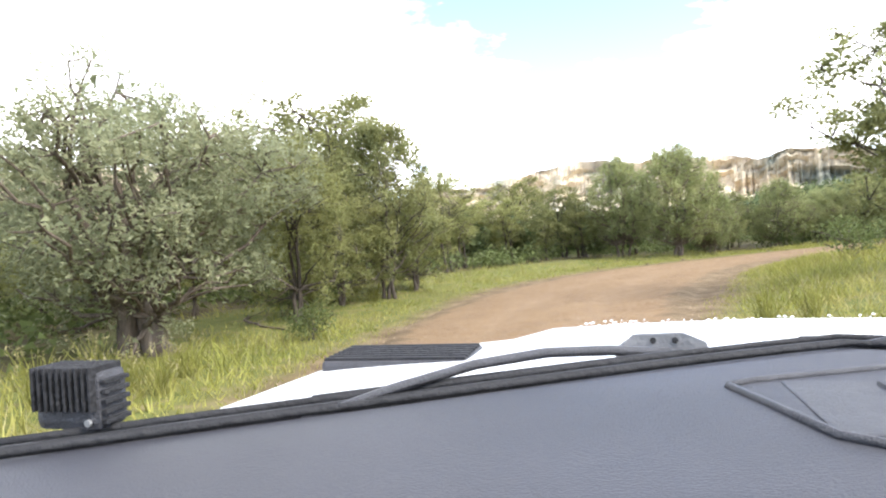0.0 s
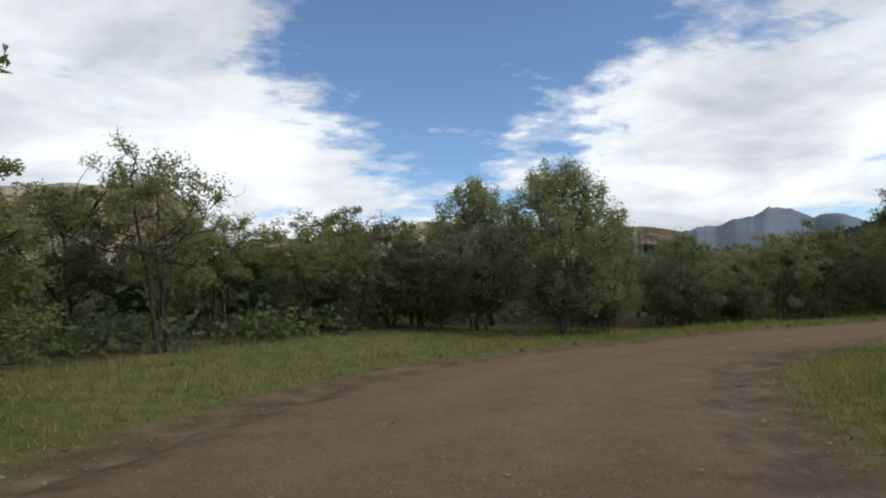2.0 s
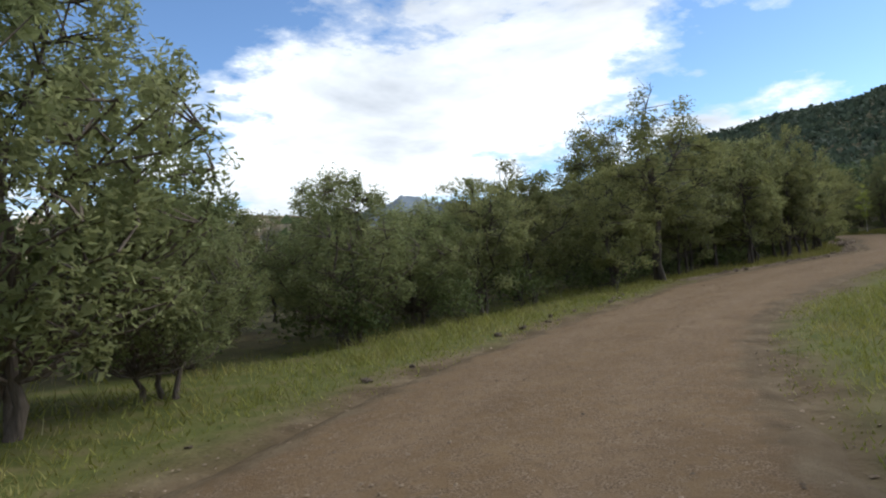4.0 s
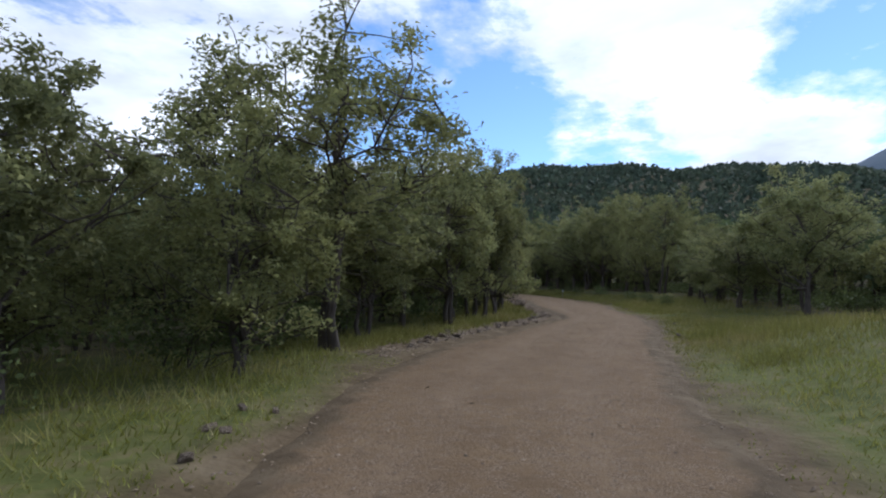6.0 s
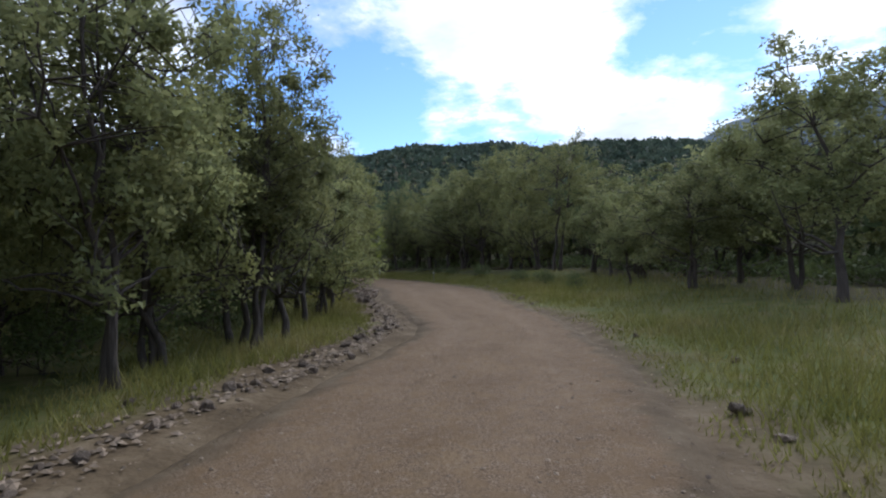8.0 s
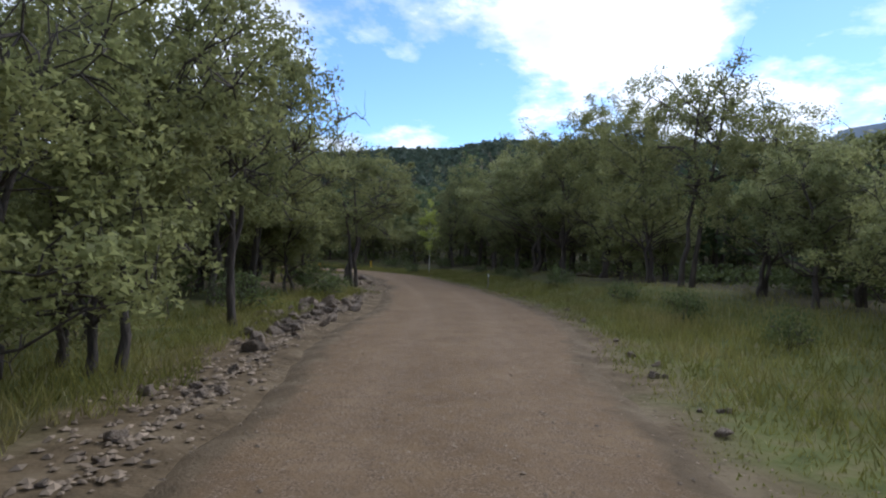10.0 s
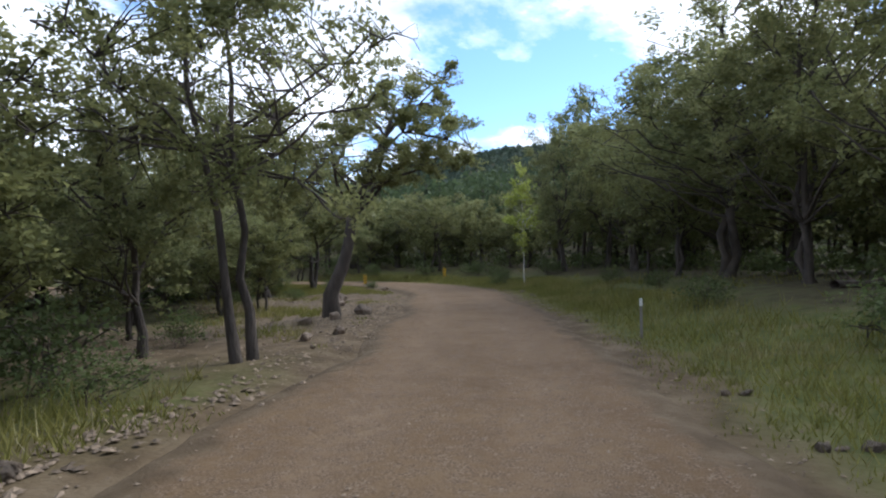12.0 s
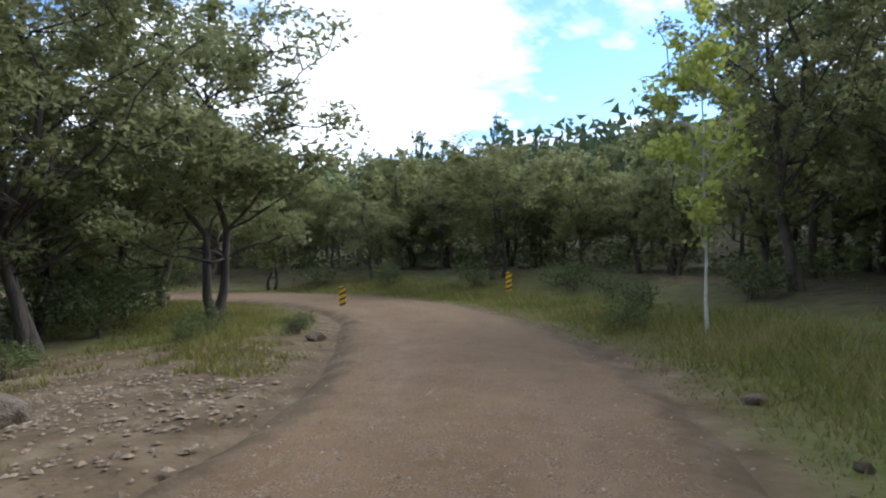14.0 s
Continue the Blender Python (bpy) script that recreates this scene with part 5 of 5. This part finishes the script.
def build_vehicle():
    root = new("off_road_vehicle")
    xs = np.linspace(-0.80, 2 * MID + 0.80, 25)
    # dashboard top, from the windscreen's foot to its rounded rear lip
    rows = []
    for t, drop in ((1.0, 0.012), (0.9, 0.0), (0.6, 0.0), (0.3, 0.004), (0.12, 0.012), (0.04, 0.03), (0.0, 0.07), (-0.02, 0.16), (0.02, 0.34)):
        rows.append([(x, 0.36 + (cowl_y(x) - 0.36) * t, 1.372 - drop - 0.006 * ((x - MID) / 1.07) ** 2) for x in xs])
    dash = part("dashboard", loft(bmesh.new(), rows), DASH, root, "charcoal dashboard with grained plastic top", smooth=True)
    # tray let into the dashboard's middle: a raised rim and a lower lid
    rim = bmesh.new()
    loop = [(0.15, 0.94), (0.22, 0.73), (0.26, 0.70), (0.62, 0.70), (0.66, 0.73), (0.72, 0.94), (0.66, 1.06), (0.40, 1.06), (0.18, 0.97), (0.15, 0.94)]
    bar(rim, [(x, y, 1.373) for x, y in loop], 0.006, 6)
    part("tray_rim", rim, TRIM, dash, "raised black rim of the dashboard tray", smooth=True)
    part("tray_lid", box(bmesh.new(), 0.33, 0.55, 0.76, 0.95, 1.364, 1.380, 0.006), TRIM, dash)
    part("tray_floor", box(bmesh.new(), 0.22, 0.66, 0.73, 0.97, 1.352, 1.374, 0.004), TRIM, dash)
    # hood over the dials
    hood_rows = [[(x, y, 1.37 + h * math.sin(math.pi * (i + 0.02) / 12.04) ** 0.7) for i, x in enumerate(np.linspace(-0.36, 0.14, 13))]
                 for y, h in ((0.50, 0.0), (0.44, 0.018), (0.36, 0.030), (0.30, 0.030), (0.285, 0.01))]
    part("dial_hood", loft(bmesh.new(), hood_rows), DASH, dash, "rounded grained hood over the dials", smooth=True)
    # black seal at the windscreen's foot, cowl, wipers
    seal = bmesh.new()
    bar(seal, [(x, cowl_y(x) + 0.012, 1.362) for x in xs], 0.012, 6)
    part("windscreen_seal", seal, RUBBER, root, "black rubber windscreen seal", smooth=True)
    for dy, z, thick in ((-0.035, 1.374, 0.006), (0.040, 1.372, 0.007), (0.105, 1.352, 0.006)):
        strip = bmesh.new()
        bar(strip, [(x, cowl_y(x) + dy, z) for x in xs], thick, 5)
        part("trim_strip", strip, RUBBER, root, "black trim strip along the windscreen", smooth=True)
    part("cowl", loft(bmesh.new(), [[(x, cowl_y(x) + dy, z) for x in xs] for dy, z in ((0.02, 1.366), (0.07, 1.352), (0.14, 1.330), (0.18, 1.285))]), TRIM, root, "black plastic cowl below the windscreen", smooth=True)
    for n in range(9):
        x = -0.05 + 0.085 * n
        part("cowl_slot", box(bmesh.new(), x, x + 0.07, cowl_y(x) + 0.09, cowl_y(x) + 0.12, 1.318, 1.328, 0.003), RUBBER, root)
    for x0, x1 in ((-0.42, 0.10), (0.36, 0.98)):
        pts = [(x, cowl_y(x) + 0.14 - 0.03 * i, 1.356 + 0.040 * math.sin(math.pi * i / 5)) for i, x in enumerate(np.linspace(x1, x0, 6))]
        arm = part("wiper_arm", bar(bmesh.new(), pts, np.linspace(0.011, 0.007, 6)), TRIM, root, smooth=True)
        part("wiper_blade", bar(bmesh.new(), [(x, cowl_y(x) + 0.075, 1.366) for x in np.linspace(x0 - 0.02, x1 + 0.02, 7)], 0.008), RUBBER, arm, smooth=True)
    tab = [(0.00, 1.320), (0.01, 1.365), (0.04, 1.388), (0.13, 1.390), (0.17, 1.372), (0.19, 1.320)]
    hinge = part("cowl_tab", prism(bmesh.new(), tab, cowl_y(0.1) + 0.16, cowl_y(0.1) + 0.175), GREY_TRIM, root, "grey tab with two holes on the cowl")
    for x in (0.075, 0.115):
        part("bolt_hole", bar(bmesh.new(), [(x, cowl_y(0.1) + 0.157, 1.377), (x, cowl_y(0.1) + 0.178, 1.377)], 0.006, 8), RUBBER, hinge)
    # bonnet with sloping sides and a ribbed black scoop
    us = np.linspace(-1, 1, 21)
    rows = []
    for t in np.linspace(0, 1, 12):
        row = []
        for u in us:
            x = MID + u * (1.18 - 0.06 * t)
            back = cowl_y(x) + 0.16
            y = back + (2.12 - 0.36 * abs(u) ** 3 - back) * t
            z = 1.318 - 0.035 * t - 0.10 * max(0, t - 0.85) / 0.15 * 0.6 + 0.022 * (abs(u) < 0.55) - 0.020 * abs(u) ** 4
            row.append((x, y, z))
        rows.append(row)
    bonnet = part("bonnet", loft(bmesh.new(), rows), PAINT, root, "wet white bonnet", smooth=True)
    scoop = part("bonnet_scoop", box(bmesh.new(), -0.72, -0.34, 1.50, 1.72, 1.262, 1.300, 0.012), TRIM, bonnet, "ribbed black bonnet scoop")
    for n in range(7):
        y = 1.51 + 0.029 * n
        part("rib", box(bmesh.new(), -0.715, -0.345, y, y + 0.014, 1.296, 1.307, 0.003), RUBBER, scoop)
    rng = np.random.default_rng(77)
    n = 420
    px, py = rng.uniform(-0.1, 1.2, n), rng.uniform(1.5, 2.05, n)
    s = rng.uniform(0.003, 0.008, n)
    c = np.stack([px, py, 1.318 - 0.035 * (py - 1.3) / 0.8 + 0.024 - 0.012 * (np.abs(px - MID) > 0.58)], 1)
    offs = np.array([[1, 0, 0], [0, 1, 0], [-1, 0, 0], [0, -1, 0], [0, 0, 0.5]])
    v = (c[:, None] + offs[None] * s[:, None, None]).reshape(-1, 3)
    i = np.arange(n)[:, None] * 5
    drops = mesh_object("water_beading", v, np.concatenate([i + [0, 1, 4], i + [1, 2, 4], i + [2, 3, 4], i + [3, 0, 4]]), DROPS, bonnet, True, "clear rain drops")
    tagged(drops, kind="stuff")
    # body sides, nose, floor and wheels
    for sx in (-1, 1):
        out = MID + sx * 1.10
        side = [[(out - sx * 0.02, y, 1.22) for y in (-2.4, -0.6, 0.4, 1.1, 1.95)], [(out, y, 1.0) for y in (-2.45, -0.6, 0.4, 1.2, 2.1)], [(out, y, 0.55) for y in (-2.4, -0.6, 0.4, 1.2, 2.08)]]
        bm = loft(bmesh.new(), side)
        bmesh.ops.solidify(bm, geom=list(bm.faces), thickness=0.04)
        part("body_side", bm, PAINT, root, "white body side panel", smooth=False)
        for y in (1.35, -1.5):
            wheel = part("wheel", bar(bmesh.new(), [(out - sx * 0.02, y, 0.40), (out - sx * 0.26, y, 0.40)], 0.26, 20), ALLOY, root, "grey alloy wheel")
            tyre = bmesh.new()
            ring = [(0.27, -0.02), (0.38, -0.01), (0.40, -0.04), (0.40, -0.23), (0.38, -0.26), (0.27, -0.25)]
            loft(tyre, [[(out + sx * q, y + r * math.cos(a), 0.40 + r * math.sin(a)) for r, q in ring] for a in np.linspace(0, 2 * math.pi, 29)])
            part("tyre", tyre, RUBBER, wheel, "black off-road tyre", smooth=True)
    part("nose", box(bmesh.new(), MID - 0.98, MID + 0.98, 2.02, 2.20, 0.50, 1.16, 0.05), PAINT, root)
    part("floor_pan", box(bmesh.new(), MID - 0.98, MID + 0.98, -2.4, 2.02, 0.48, 0.56, 0.01), TRIM, root)
    part("tail_panel", box(bmesh.new(), MID - 0.98, MID + 0.98, -2.45, -2.38, 0.50, 1.20, 0.02), PAINT, root)
    part("bulkhead", box(bmesh.new(), MID - 0.98, MID + 0.98, 0.40, 0.46, 0.56, 1.34, 0.01), TRIM, root)
    # work light on its bracket at the windscreen's corner
    pod = part("work_light", box(bmesh.new(), -0.750, -0.645, 0.690, 0.745, 1.372, 1.452, 0.014), TRIM, root, "black finned cube work light")
    for n in range(10):
        x = -0.745 + 0.0100 * n
        part("cooling_fin", box(bmesh.new(), x, x + 0.004, 0.682, 0.740, 1.400, 1.458, 0.0012), RUBBER, pod)
    for n in range(5):
        z = 1.382 + 0.013 * n
        part("side_fin", box(bmesh.new(), -0.647, -0.639, 0.695, 0.74, z, z + 0.006, 0.001), RUBBER, pod)
    part("bracket", box(bmesh.new(), -0.715, -0.680, 0.705, 0.730, 1.33, 1.376, 0.004), STEEL, pod, "steel bracket")
    part("screw", bar(bmesh.new(), [(-0.662, 0.690, 1.385), (-0.662, 0.686, 1.385)], 0.005, 8), STEEL, pod, "bright steel screw")
    root.matrix_world = PARKED
    tagged(root, "white off-road vehicle with charcoal dashboard on the dirt road", "car")
    return root


vehicle = build_vehicle()


def build_cabin_things():
    turn = PARKED
    tablet = new("tablet")
    part("casing", box(bmesh.new(), -0.105, 0.105, -0.006, 0.006, 0.0, 0.135, 0.005), TRIM, tablet)
    part("screen", box(bmesh.new(), -0.095, 0.095, -0.008, -0.0065, 0.010, 0.125, 0.001), GLASSY, tablet, "dark glossy screen")
    part("mount", box(bmesh.new(), -0.03, 0.03, 0.007, 0.085, 0.03, 0.10, 0.006), TRIM, tablet, "black mounting arm")
    tablet.matrix_world = turn @ pose(0.26, 0.27, 1.17, -6, 0, 0)
    tagged(tablet, "black tablet screen mounted before the dashboard", "tablet")
    caddy = new("dash_caddy")
    part("front_panel", box(bmesh.new(), -0.13, 0.13, -0.045, -0.040, 0.0, 0.07, 0.002), TRIM, caddy)
    part("back_panel", box(bmesh.new(), -0.13, 0.13, 0.040, 0.045, 0.0, 0.08, 0.002), TRIM, caddy)
    part("base", box(bmesh.new(), -0.13, 0.13, -0.040, 0.090, 0.0, 0.006, 0.002), TRIM, caddy)
    for x in (-0.13, 0.126):
        part("end_panel", box(bmesh.new(), x, x + 0.004, -0.040, 0.040, 0.006, 0.07, 0.001), TRIM, caddy)
    caddy.matrix_world = turn @ pose(0.53, 0.28, 1.20)
    tagged(caddy, "black open caddy fixed below the dashboard edge", "storage box")
    glasses = new("sunglasses")
    for sx in (-1, 1):
        bm = bmesh.new()
        a = [(sx * 0.034 + 0.030 * math.cos(t), 0.0, 0.022 * math.sin(t)) for t in np.linspace(0, 2 * math.pi, 17)]
        bar(bm, a, 0.003, 5)
        rim = part("rim", bm, TRIM, glasses, smooth=True)
        part("lens", prism(bmesh.new(), [(p[0], p[2]) for p in a[:-1]], -0.001, 0.001), GLASSY, rim, "dark lens")
        part("temple", bar(bmesh.new(), [(sx * 0.066, 0.0, 0.008), (sx * 0.068, 0.030, 0.008), (sx * 0.05, 0.034, 0.0)], 0.0025, 5), TRIM, glasses)
    part("bridge", bar(bmesh.new(), [(-0.006, 0, 0.006), (0, -0.002, 0.010), (0.006, 0, 0.006)], 0.0025, 5), TRIM, glasses)
    glasses.matrix_world = turn @ pose(0.53, 0.28, 1.231, -8, 0, 0)
    tagged(glasses, "dark sunglasses lying in the dashboard caddy", "sunglasses")


build_cabin_things()
